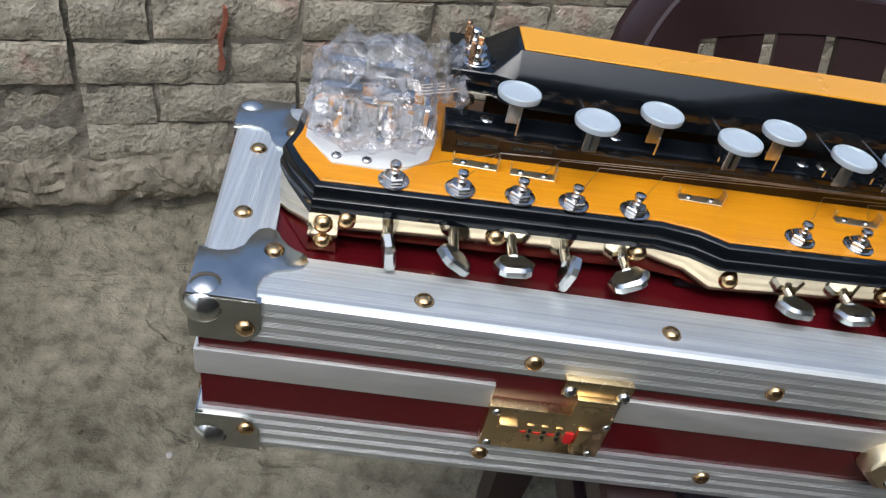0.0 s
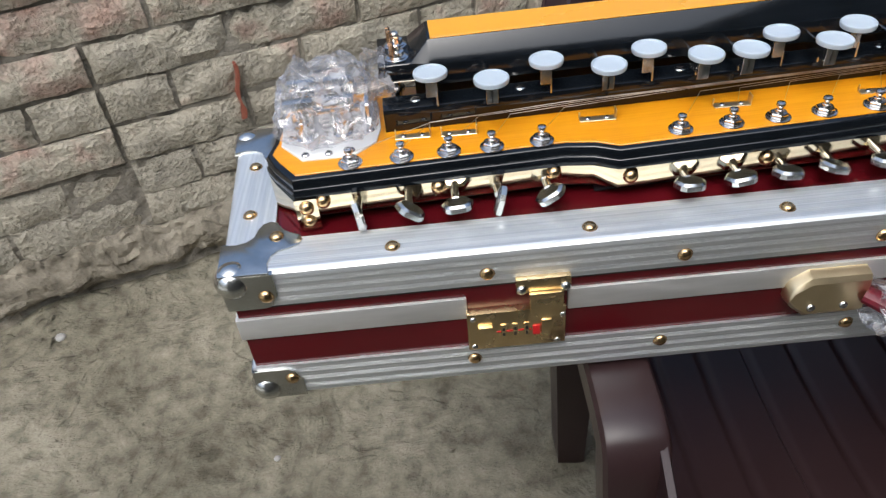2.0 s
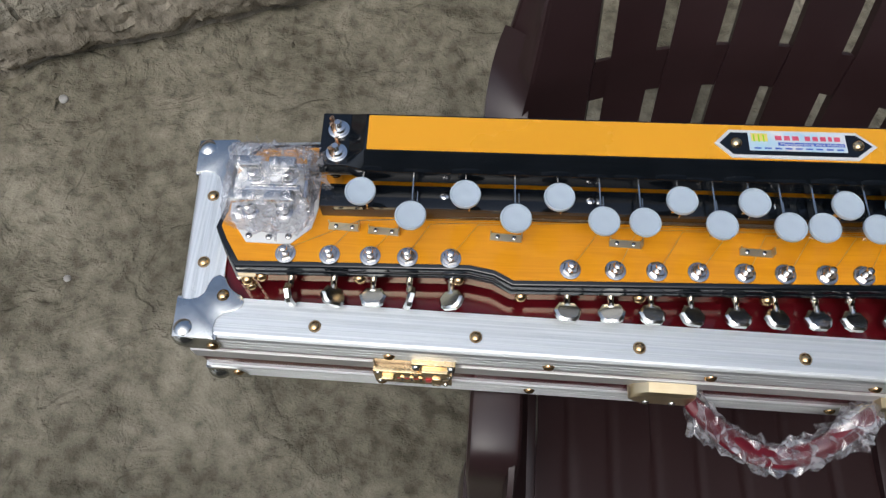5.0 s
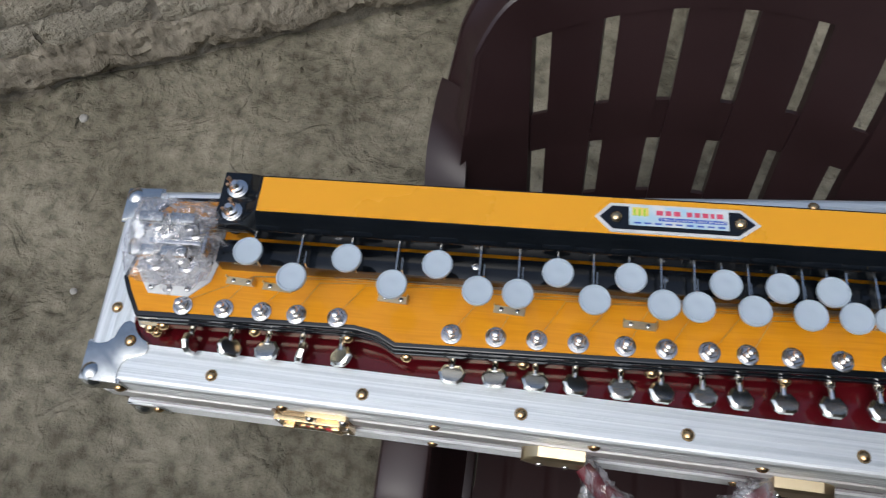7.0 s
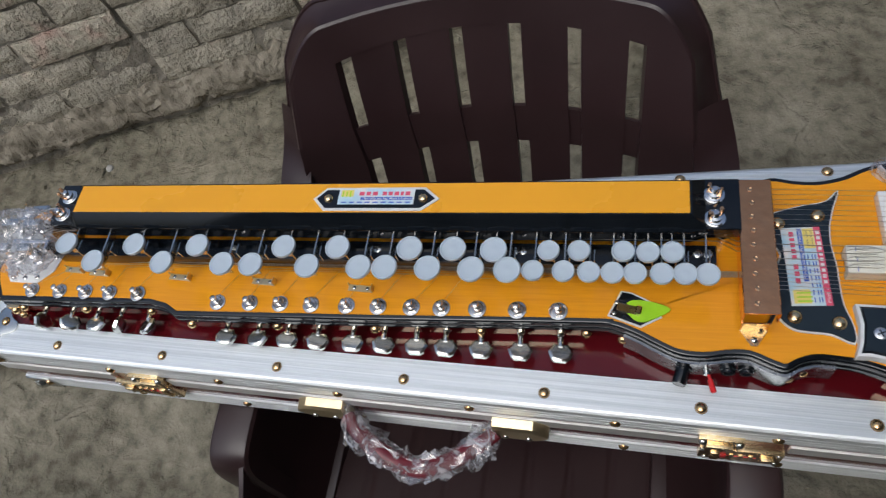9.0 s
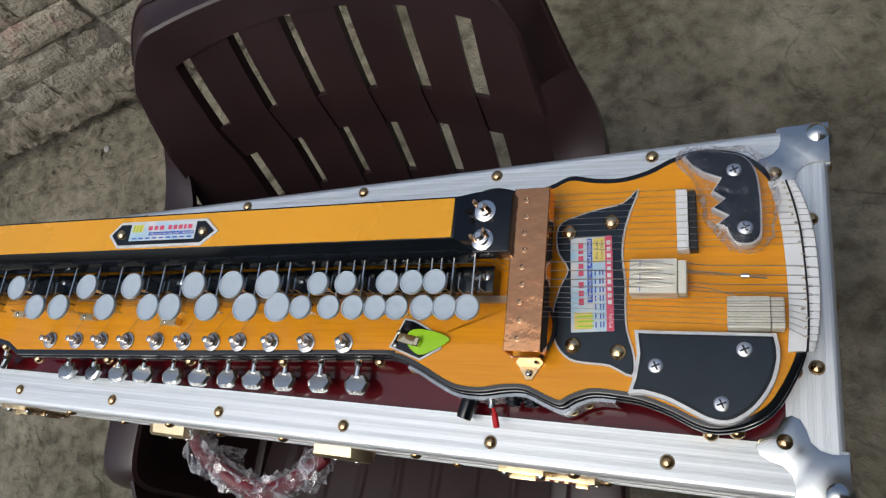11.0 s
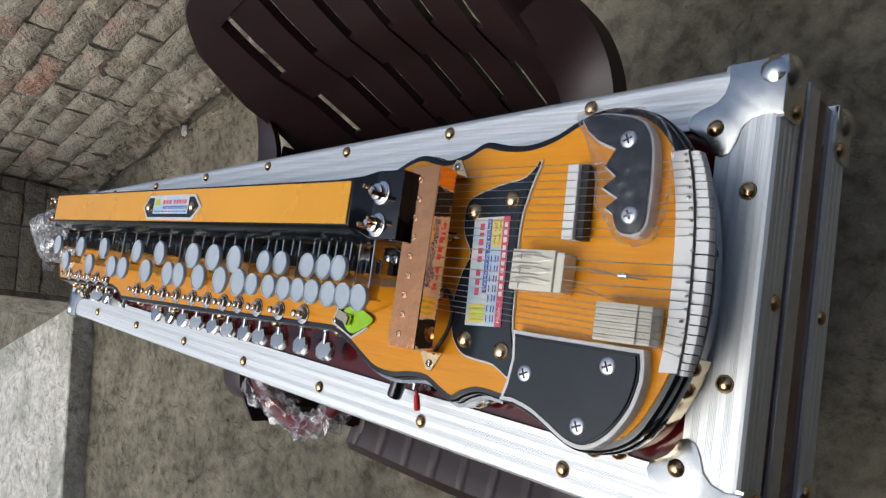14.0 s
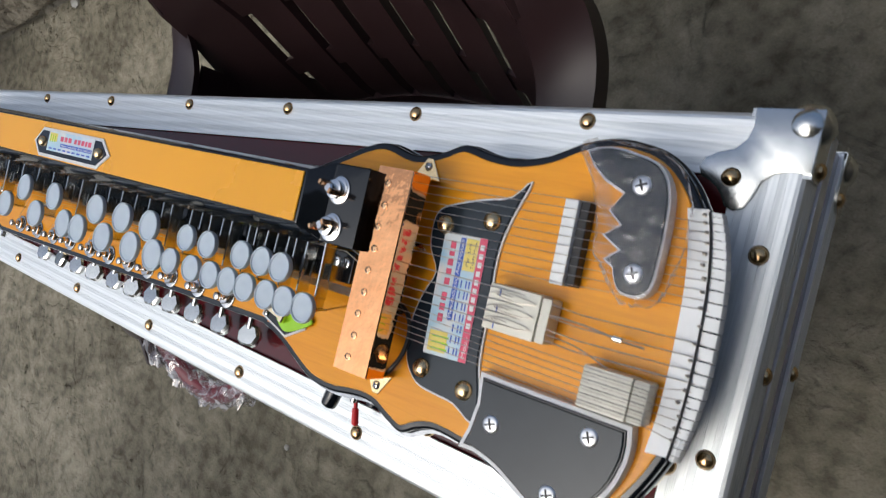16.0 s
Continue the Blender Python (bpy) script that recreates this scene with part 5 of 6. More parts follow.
    plate = spline([(0.8975, 0.0286), (0.9200, 0.0284), (0.9500, 0.0281)], 2, False) + [Vector(p) for p in ((0.9745, 0.0279), (0.9762, 0.0180))] + spline([(0.9762, 0.0100), (0.9727, -0.0041), (0.9650, -0.0180), (0.9550, -0.0285), (0.9430, -0.0348), (0.9300, -0.0337), (0.9160, -0.0270), (0.9015, -0.0203), (0.8870, -0.0168)], 3, False) + [Vector((0.8762, -0.0172)), Vector((0.8800, -0.0050)), Vector((0.8822, 0.0110)), Vector((0.8800, 0.0291))]
    bm = B()
    prism(bm, [tuple(p) for p in plate], DECK - 0.0005, 0.8240, 0.0006, 2)
    pl = part("arm_plate", bm, M_EDGE, ins, "grey-black curved plate with a white edge and three screws")
    bm = B()
    prism(bm, [tuple(p) for p in grow(plate, -0.0026)], 0.8235, 0.8250, 0.0004, 1)
    part("plate_rim", bm, M_BLACK, pl)
    bm = B()
    prism(bm, [tuple(p) for p in grow(plate, -0.0040)], 0.8245, 0.8262, 0.0003, 1)
    part("plate_face", bm, M_PLATE, pl)
    for x, y in ((0.8956, 0.0025), (0.9541, 0.0155), (0.9388, -0.0220)):
        part("screw", big_screw, M_ZINC, pl, "", at(x, y, 0.8262))

    comb = spline([(0.9142, 0.1662), (0.9280, 0.1697), (0.9442, 0.1675), (0.9581, 0.1625), (0.9657, 0.1502), (0.9682, 0.1311), (0.9685, 0.1091), (0.9672, 0.0975), (0.9607, 0.0922), (0.9510, 0.0930), (0.9462, 0.0990), (0.9441, 0.1049)], 3, False) + [Vector(p) for p in ((0.9375, 0.1088), (0.9450, 0.1150), (0.9340, 0.1215), (0.9425, 0.1285), (0.9345, 0.1350), (0.9405, 0.1451), (0.9287, 0.1505), (0.9199, 0.1578))]
    bm = B()
    prism(bm, [tuple(p) for p in comb], DECK - 0.0005, 0.8248, 0.0006, 1)
    cp = part("claw_plate", bm, M_EDGE, ins, "black saw-edged plate still wrapped in clear film")
    bm = B()
    prism(bm, [tuple(p) for p in grow(comb, -0.0014)], 0.8242, 0.8272, 0.0005, 1)
    part("plate_face", bm, M_BLACK, cp)
    for x, y in ((0.9507, 0.1507), (0.9571, 0.1045)):
        part("screw", big_screw, M_ZINC, cp, "", at(x, y, 0.8272))
    bm = B()
    shrink = spline([(0.9080, 0.1690), (0.9280, 0.1730), (0.9460, 0.1715), (0.9640, 0.1650), (0.9740, 0.1500), (0.9765, 0.1250), (0.9740, 0.1050), (0.9690, 0.0920), (0.9590, 0.0880), (0.9480, 0.0900), (0.9400, 0.1000), (0.9290, 0.1120), (0.9270, 0.1280), (0.9190, 0.1500)], 4)
    rs = []
    for d, z in ((0.0, DECK + 0.0008), (-0.0005, 0.8200), (-0.0020, 0.8262), (-0.0040, 0.8282), (-0.0120, 0.8288)):
        rs.append(ring(bm, [(p.x + 0.0016 * noise.noise(Vector((p.x * 300, p.y * 300, z * 900))), p.y + 0.0016 * noise.noise(Vector((p.y * 300, p.x * 300, z * 700))), z + 0.0014 * noise.noise(Vector((p.x * 260, p.y * 260, z * 400)))) for p in grow(shrink, d)]))
    skin(bm, rs, True, False)
    bm.faces.new(rs[-1])
    part("shrink_film", bm, M_CLEAR_THIN, cp, "crinkled clear shrink film")

    for k in range(7):
        bm = B()
        j = (k * 8 + 2) % len(shrink)
        grid = []
        for s in range(9):
            p = shrink[(j + s) % len(shrink)]
            c = Vector((p.x, p.y, 0.0))
            q = Vector((k * 2.3, s * 0.45, 0))
            row = []
            for e in range(4):
                n = noise.noise(q + Vector((0, 0, e * 0.6)))
                row.append((c.x + 0.0030 * n + 0.0012 * e, c.y + 0.0030 * noise.noise(q + Vector((5, 0, e * 0.6))), 0.8175 + 0.0034 * e + 0.002 * n))
            grid.append(ring(bm, row))
        skin(bm, grid, False, False)
        part("film_fold", bm, M_CLEAR_MID, cp, "loose fold of clear film")

    # nut and bridges
    bm = B()
    m = at(0.9138, 0.1135, 0, radians(1.7))
    box(bm, -0.0042, 0.0042, -0.0243, 0.0243, DECK, 0.8265, 0.0008, 2, m)
    nt = part("string_nut", bm, M_WHITE, ins, "white grooved string nut with a dark backing")
    bm = B()
    box(bm, 0.0044, 0.0100, -0.0240, 0.0240, DECK, 0.8235, 0.0005, 1, m)
    part("nut_backing", bm, M_BLACKMATT, nt)
    bm = B()
    for y0, y1, z0 in ((0.0548, 0.0815, 0.8205), (0.0548, 0.0615, DECK), (0.0745, 0.0815, DECK)):
        box(bm, 0.8765, 0.9105, y0, y1, z0, 0.8302 if z0 > 0.816 else 0.8215, 0.0012, 2)
    b1 = part("bridge_block", bm, M_BONE, ins, "ivory bridge block on two feet")
    bm = B()
    box(bm, 0.9107, 0.9170, 0.0550, 0.0805, DECK, 0.8290, 0.0015, 2)
    part("block_end", bm, M_BONE, b1)
    bm = B()
    for y in (0.0583, 0.0672, 0.0775):
        box(bm, 0.8840, 0.8846, y - 0.0022, y + 0.0022, 0.8300, 0.8304, 0)
    part("pen_mark", bm, M_BLUE, b1, "blue pen marks")
    bm = B()
    box(bm, 0.9436, 0.9712, 0.0298, 0.0525, DECK, 0.8300, 0.0010, 2)
    b2 = part("grooved_bridge", bm, M_BONE, ins, "ivory grooved bridge block")
    bm = B()
    box(bm, 0.9714, 0.9802, 0.0300, 0.0523, DECK, 0.8290, 0.0014, 2)
    part("block_end", bm, M_BONE, b2)
    # grooves are not cut: thin dark strips paint the shade inside them
    bm = B()
    for k in range(5):
        y = 0.0335 + 0.0038 * k
        box(bm, 0.9440, 0.9800, y - 0.0003, y + 0.0003, 0.8299, 0.8303, 0)
    part("groove_shade", bm, M_MORTAR, b2)

    # tail strip with slots
    inner = spline([(0.9735, 0.1440), (0.9778, 0.1268), (0.9815, 0.1017), (0.9832, 0.0666), (0.9830, 0.0386), (0.9812, 0.0166)], 6, False)
    bm = B()
    rs = []
    for i, p in enumerate(inner):
        f = i / (len(inner) - 1)
        w = 0.0112 + 0.0006 * math.sin(math.pi * f)
        rs.append(ring(bm, [(p.x, p.y, DECK - 0.001), (p.x, p.y, DECK + 0.0022), (p.x + w, p.y + 0.001, DECK + 0.0026), (p.x + w, p.y + 0.001, DECK - 0.001)]))
    skin(bm, rs)
    tl = part("tailpiece", bm, M_WHITE, ins, "white slotted tailpiece with tied string ends")
    n = 24
    for k in range(n):
        f0, f1 = (k + 0.06) / n, (k + 0.94) / n
        def on(f):
            t = f * (len(inner) - 1)
            i = min(int(t), len(inner) - 2)
            return inner[i].lerp(inner[i + 1], t - i)
        p, q = on(f0), on(f1)
        bulge = 0.0212 - 0.0035 * abs((k + 0.5) / n - 0.45) ** 2 * 4
        bm = B()
        rs = []
        for dx, dz in ((0.0122, 0.0022), (0.0150, 0.0030), (bulge - 0.0010, 0.0022), (bulge, 0.0002), (bulge, -0.0040)):
            rs.append(ring(bm, [(p.x + dx, p.y, DECK + dz), (q.x + dx, q.y, DECK + dz), (q.x + dx - 0.0008, q.y, DECK + dz - 0.0016), (p.x + dx - 0.0008, p.y, DECK + dz - 0.0016)]))
        skin(bm, rs)
        part("tail_tooth", bm, M_WHITE, tl)

    # strings
    def string(pts, r=0.00035, name="string", mat=None):
        bm = B()
        tube(bm, pts, r, 5)
        return part(name, bm, mat or M_STRING, ins)

    def tail_end(y):
        i = min(range(len(inner)), key=lambda k: abs(inner[k].y - y))
        return inner[i].x

    for k, y in enumerate((0.0795, 0.0725, 0.0655, 0.0595)):
        ys = 0.0925 - 0.0038 * k
        xe = tail_end(y)
        string([(0.055, ys - 0.004, 0.838), (0.082, ys, 0.8425), (0.772, ys - 0.004, 0.8420), (0.8090, y, 0.8340), (0.8950, y, 0.8306), (0.9350, y - 0.003, 0.826), (xe + 0.010, y - 0.002, DECK + 0.0034), (xe + 0.0195, y - 0.002, DECK + 0.002)], 0.00036)
    for k in range(10):
        y = 0.0905 + 0.0052 * k
        yt = 0.0945 + 0.0048 * k
        xe = tail_end(yt)
        string([(0.8170, y - 0.002, 0.8345), (0.9140, y, 0.8272), (xe + 0.010, yt, DECK + 0.0033), (xe + 0.0190, yt, DECK + 0.0020)], 0.00022)
    for k in range(6):
        y = 0.0318 + 0.0038 * k
        yt = 0.0270 + 0.0052 * k
        xe = tail_end(yt)
        string([(0.8170, y + 0.004, 0.8345), (0.9450, y, 0.8306), (0.9790, y, 0.8300), (xe + 0.010, yt, DECK + 0.0033), (xe + 0.0190, yt, DECK + 0.0020)], 0.00022)
    # twisted anchoring wire in the tail slots, with knots
    string([(p.x + 0.0120, p.y, DECK + 0.0030 + 0.0004 * (i % 2)) for i, p in enumerate(inner)], 0.0007, "anchor_wire", M_BLACKMATT)
    bm = B()
    lathe(bm, [(0.0004, -0.0012), (0.0010, -0.0004), (0.0010, 0.0004), (0.0004, 0.0012)], 6, Matrix.Rotation(math.pi / 2, 4, 'Y'))
    knot = as_mesh("string_knot", bm, M_STRING)
    for k in range(18):
        t = (k + 0.8) / 20 * (len(inner) - 1)
        j = min(int(t), len(inner) - 2)
        p = inner[j].lerp(inner[j + 1], t - j)
        part("string_knot", knot, M_STRING, tl, "", Matrix.Translation((p.x + 0.0105 + rng.uniform(-0.002, 0.001), p.y, DECK + 0.0034)))
    # sympathetic strings from the posts by the guides along the rail
    for i, x in enumerate(posts[:13]):
        y = py(x)
        lane = 0.0535 - 0.00045 * i
        g = guides[min(i // 3, 4)] if i < 14 else guides[4]
        gx = max(g[0] + 0.0135, x + 0.018 + 0.004 * (i % 3))
        string([(x + 0.002, y + 0.001, DECK + 0.0080), (gx, min(lane, g[1] + 0.002 + 0.0006 * i), DECK + 0.0090), (gx + 0.10 if gx < 0.66 else 0.75, lane, DECK + 0.0100), (0.789, lane, DECK + 0.0150)], 0.0002)
    # ball end on a middle string, loose wire ends and loops on the bridge block
    bm = B()
    lathe(bm, [(0.0018, -0.0028), (0.0020, -0.0026), (0.0020, 0.0026), (0.0018, 0.0028)], 12, Matrix.Translation((0.9560, 0.0690, 0.8235)) @ Matrix.Rotation(math.pi / 2, 4, 'Y'))
    part("string_ball", bm, M_CHROME, ins, "tiny steel string ball end")
    for y in (0.0610, 0.0680, 0.0755):
        string(spline([(0.8770, y, 0.8306), (0.8850, y + 0.0022, 0.8312), (0.8980, y + 0.0020, 0.8312), (0.9080, y, 0.8308), (0.8980, y - 0.0016, 0.8309), (0.8860, y - 0.0010, 0.8309), (0.8830, y + 0.0010, 0.8312), (0.8930, y + 0.0005, 0.8313)], 4, False), 0.00024, "string_loop", M_STRING)
    string(spline([(0.9170, 0.0610, 0.8270), (0.9350, 0.0590, 0.8250), (0.9560, 0.0520, 0.8225), (0.9750, 0.0490, 0.8190)], 4, False), 0.0004, "loose_wire")
    string(spline([(0.9170, 0.0720, 0.8280), (0.9350, 0.0715, 0.8250), (0.9560, 0.0690, 0.8235), (0.9700, 0.0680, 0.8215)], 4, False), 0.0006, "twisted_wire")

    # controls on the front edge
    fx = B()
    lathe(fx, [(0.0078, 0.0), (0.0078, 0.0015), (0.0066, 0.0020), (0.0062, 0.0150), (0.0056, 0.0165)], 16, to_y(0.7455, -0.0225, 0.7900) @ Matrix.Rotation(radians(-16), 4, 'Y'))
    part("volume_knob", fx, M_BLACK, ins, "ribbed black volume knob")
    bm = B()
    lathe(bm, [(0.0048, 0.0), (0.0048, 0.0025), (0.0030, 0.0030), (0.0030, 0.0070)], 12, to_y(0.7645, -0.0215, 0.7905))
    sw = part("toggle_switch", bm, M_STEEL, ins, "toggle switch with a red tip")
    bm = B()
    lathe(bm, [(0.0014, 0.006), (0.0014, 0.011), (0.0024, 0.0115), (0.0027, 0.0220), (0.0018, 0.0232)], 12, to_y(0.7645, -0.0215, 0.7905) @ Matrix.Rotation(radians(14), 4, 'Y'))
    part("switch_tip", bm, M_RED, sw)
    for x, y in ((0.7825, -0.0212), (0.7975, -0.0210)):
        bm = B()
        lathe(bm, [(0.0072, 0), (0.0072, 0.0018), (0.0060, 0.0024), (0.0060, 0.0048), (0.0036, 0.0048), (0.0034, 0.0030)], 16, to_y(x, y, 0.7895))
        part("jack_socket", bm, M_BLACK, ins, "round black jack socket")

    # pick holder with a lime pick
    dia = [(0.6790, 0.0135), (0.6905, 0.0385), (0.7000, 0.0370), (0.7200, 0.0270), (0.7265, 0.0135), (0.7080, 0.0030)]
    bm = B()
    prism(bm, dia, DECK - 0.0005, DECK + 0.0014)
    ph = part("pick_holder", bm, M_EDGE, ins, "small black plate holding a lime green pick under a gold clip")
    bm = B()
    prism(bm, [tuple(p) for p in grow(dia, -0.0016)], DECK + 0.0010, DECK + 0.0022, 0.0003, 1)
    part("plate_face", bm, M_BLACK, ph)
    bm = B()
    pk = spline([(0.7335, 0.0205), (0.7220, 0.0265), (0.7040, 0.0290), (0.6955, 0.0250), (0.6970, 0.0150), (0.7080, 0.0075), (0.7220, 0.0125)], 4)
    prism(bm, [tuple(p) for p in pk], DECK + 0.0024, DECK + 0.0034, 0.0003, 1)
    part("pick", bm, M_GREEN, ph, "lime green plastic pick")
    bm = B()
    m = at(0.6960, 0.0200, DECK + 0.0034, radians(-14))
    box(bm, -0.0085, 0.0120, -0.0040, 0.0040, 0.0, 0.0012, 0.0004, 1, m)
    box(bm, 0.0080, 0.0130, -0.0040, 0.0040, 0.0010, 0.0050, 0.0008, 1, m)
    part("clip", bm, M_PALEGOLD, ph)
    part("screw", small, M_CHROME, ph, "", at(0.6870, 0.0260, DECK + 0.0030))
    part("screw", small, M_CHROME, ph, "", at(0.6850, 0.0155, DECK + 0.0030))

    # machine head at the thin end, wrapped in film
    bm = B()
    octo = [(-0.0050, 0.0520), (0.0120, 0.0285), (0.0490, 0.0275), (0.0660, 0.0430), (0.0700, 0.0620), (0.0680, 0.1050), (0.0050, 0.1080), (-0.0060, 0.0900)]
    prism(bm, octo, DECK - 0.0005, DECK + 0.0014, 0.0004, 1)
    mh = part("head_plate", bm, M_WHITE, ins, "white metal plate with four tuning machines wrapped in film")
    hs = screw_mesh(0.0032, 0.0018, M_CHROME)
    for x, y in ((0.0140, 0.0345), (0.0310, 0.0335), (0.0475, 0.0345), (0.0020, 0.0600), (0.0620, 0.0600)):
        part("screw", hs, M_CHROME, mh, "", at(x, y, DECK + 0.0014))
    for x, y in ((0.0130, 0.0560), (0.0420, 0.0560), (0.0130, 0.0880), (0.0420, 0.0880)):
        bm = B()
        lathe(bm, [(0.0075, 0), (0.0075, 0.003), (0.005, 0.004), (0.005, 0.016), (0.0035, 0.017), (0.0035, 0.028)], 14, at(x, y, DECK + 0.0014))
        box(bm, x - 0.008, x + 0.008, y + 0.006, y + 0.010, DECK + 0.001, DECK + 0.022, 0.001, 1)
        t = part("head_tuner", bm, M_CHROME, mh, "chrome upright tuning machine")
        bm = B()
        box(bm, x - 0.0115, x + 0.0115, y - 0.0050, y + 0.0050, 0.8420, 0.8500, 0.0022, 2)
        part("tuner_button", bm, M_STEEL, t)
    bm = B()
    box(bm, 0.008, 0.056, 0.070, 0.076, DECK + 0.0014, 0.8320, 0.0012, 2)
    box(bm, 0.060, 0.064, 0.060, 0.105, DECK + 0.0014, 0.8380, 0.0008, 1)
    part("head_frame", bm, M_CHROME, mh)
    bm = B()
    bmesh.ops.create_icosphere(bm, subdivisions=4, radius=1.0)
    for v in bm.verts:
        d = v.co.normalized()
        q = d * 1.7 + Vector((1.0, 2.0, 0))
        fold = 0.5 - abs(noise.noise(q * 1.5)) * 1.2
        crink = 0.12 * noise.noise(q * 4.2) + 0.07 * noise.noise(q * 9.5)
        r = 0.95 + 0.16 * fold + crink
        sq = 1 / max(abs(d.x), abs(d.y), 0.75)
        lump = 0.010 * math.exp(-((d.x + 0.45) ** 2 + (d.y - 0.3) ** 2) / 0.10) + 0.012 * math.exp(-((d.x - 0.40) ** 2 + (d.y - 0.25) ** 2) / 0.10) if d.z > 0 else 0.0
        z = 0.838 + 0.0255 * d.z * r + lump + 0.004 * noise.noise(q * 6)
        wide = 0.80 + 0.20 * min(1.0, max(0.0, (0.862 - z) / 0.03))
        v.co = Vector((0.0310 + 0.0375 * d.x * r * sq * wide, 0.0720 + 0.0385 * d.y * r * sq * wide, max(DECK + 0.002, z)))
    part("wrap_film", bm, M_CLEAR, mh, "crumpled clear packing film")
    for k in range(10):
        bm = B()
        a = rng.uniform(0, 6.28)
        c = Vector((0.031 + 0.036 * math.cos(a), 0.072 + 0.037 * math.sin(a), rng.uniform(0.822, 0.858)))
        ang = a + rng.uniform(-0.8, 0.8)
        grid = []
        for p in range(7):
            row = []
            for j in range(5):
                q = Vector((p * 0.5, j * 0.5, k * 3.1))
                row.append(c + Vector((math.cos(ang) * 0.0028 * p + 0.006 * noise.noise(q), math.sin(ang) * 0.0028 * p + 0.006 * noise.noise(q + Vector((9, 0, 0))), 0.0045 * j + 0.005 * noise.noise(q + Vector((0, 9, 0))))))
            grid.append(ring(bm, row))
        skin(bm, grid, False, False)
        part("wrap_fold", bm, M_CLEAR, mh, "loose fold of clear film")
    return ins


def lettering(parent, text, m, size, width, material, name="lettering"):
    """Real lettering in the built-in font, squeezed to a width."""
    cu = bpy.data.curves.new(name, 'FONT')
    cu.body, cu.size = text, size
    tmp = bpy.data.objects.new(name, cu)
    scene.collection.objects.link(tmp)
    bpy.context.view_layer.update()
    me = bpy.data.meshes.new_from_object(tmp.evaluated_get(bpy.context.evaluated_depsgraph_get()))
    bpy.data.objects.remove(tmp)
    xs = [v.co.x for v in me.vertices]
    k = width / max(1e-6, max(xs) - min(xs))
    me.transform(Matrix.Diagonal((k, 1, 1, 1)))
    me.materials.clear()
    me.materials.append(material)
    return part(name, me, material, parent, "", m)


def sticker(parent, m, w, h, large=False):
    """A printed sticker: colour fields, bars for unreadable or private print, and the readable words."""
    def field(name, x0, x1, y0, y1, lift, mat, par):
        bm = B()
        box(bm, x0 * w, x1 * w, y0 * h, y1 * h, lift, lift + 0.00008, 0)
        return part(name, bm, mat, par, "", m if par is parent else None)
    base = field("sticker", 0, 1, 0, 1, 0.0001, M_SKYPAPER, parent)
    tagged(base, "pale blue printed sticker with red and blue print")
    # emblem as plain shapes
    field("emblem", 0.03, 0.20, 0.50, 0.92, 0.0003, M_YELLOW, base)
    for x in (0.05, 0.10, 0.15):
        field("emblem_bar", x, x + 0.014, 0.46, 0.84, 0.0005, M_GREEN, base)
    # brand strip as plain blocks
    top0, top1 = (0.62, 0.92) if large else (0.50, 0.92)
    x = 0.27
    for wd in (0.085, 0.075, 0.085, 0.0, 0.07, 0.07, 0.075, 0.05, 0.08):
        if wd:
            a = x
            field("brand_block", a + 0.08 * wd, a + 0.86 * wd, top0 + 0.07, top1 - 0.11, 0.0003, M_PINK, base)
        x += (wd or 0.03) + 0.008
    p0, p1 = (0.48, 0.60) if large else (0.28, 0.46)
    field("caption_field", 0.30, 0.98, p0, p1, 0.0003, M_BLUE, base)
    lettering(base, "Manufacturing And Holsell", Matrix.Translation((0.32 * w, (p0 + 0.03) * h, 0.00045)), (p1 - p0) * h * 1.0, 0.64 * w, M_WHITE)
    if large:
        field("seal", 0.72, 0.98, 0.18, 0.46, 0.0003, M_YELLOW, base)
        lettering(base, "Pvt. Ltd.", Matrix.Translation((0.75 * w, 0.34 * h, 0.0005)), 0.08 * h, 0.20 * w, M_INK)
        lettering(base, "Trade Mark", Matrix.Translation((0.74 * w, 0.22 * h, 0.0005)), 0.08 * h, 0.22 * w, M_INK)
        for k, y in enumerate((0.40, 0.29, 0.22)):
            for a in range(7):
                field("print_bar", 0.04 + 0.09 * a, 0.10 + 0.09 * a, y, y + 0.030, 0.0003, M_BLUE, base)
        field("phone_field", 0.0, 1.0, 0.0, 0.17, 0.0003, M_PINK, base)
        lettering(base, "Mob.-", Matrix.Translation((0.03 * w, 0.04 * h, 0.0005)), 0.12 * h, 0.17 * w, M_WHITE)
        for a in range(10):
            field("print_bar", 0.27 + 0.07 * a, 0.315 + 0.07 * a, 0.04, 0.13, 0.0005, M_WHITE, base)
    else:
        for a in range(9):
            field("print_bar", 0.05 + 0.105 * a, 0.12 + 0.105 * a, 0.09, 0.17, 0.0003, M_BLUE, base)


build_instrument()

# ---------------------------------------------------------------- loose bits on the ground
def pebble(x, y, r, k):
    bm = B()
    bmesh.ops.create_icosphere(bm, subdivisions=2, radius=r)
    for v in bm.verts:
        v.co *= 1 + 0.5 * noise.noise(v.co * 60 + Vector((k, 0, 0)))
        v.co.z *= 0.6
    ob = single("pebble", bm, M_PEBBLE, "small pale pebble on the earth floor", "stone", "pebbles on the floor")
    ob.location = (x, y, ground_height(x, y) + r * 0.3)


for k, (x, y, r) in enumerate(((-0.566, 0.347, 0.008), (-0.694, 0.780, 0.012), (-1.40, 0.60, 0.022), (-0.35, -0.25, 0.006), (-0.18, 0.42, 0.006), (-0.80, 0.15, 0.007), (0.02, -0.38, 0.007), (-1.1, 0.3, 0.008))):
    pebble(x, y, r, k)

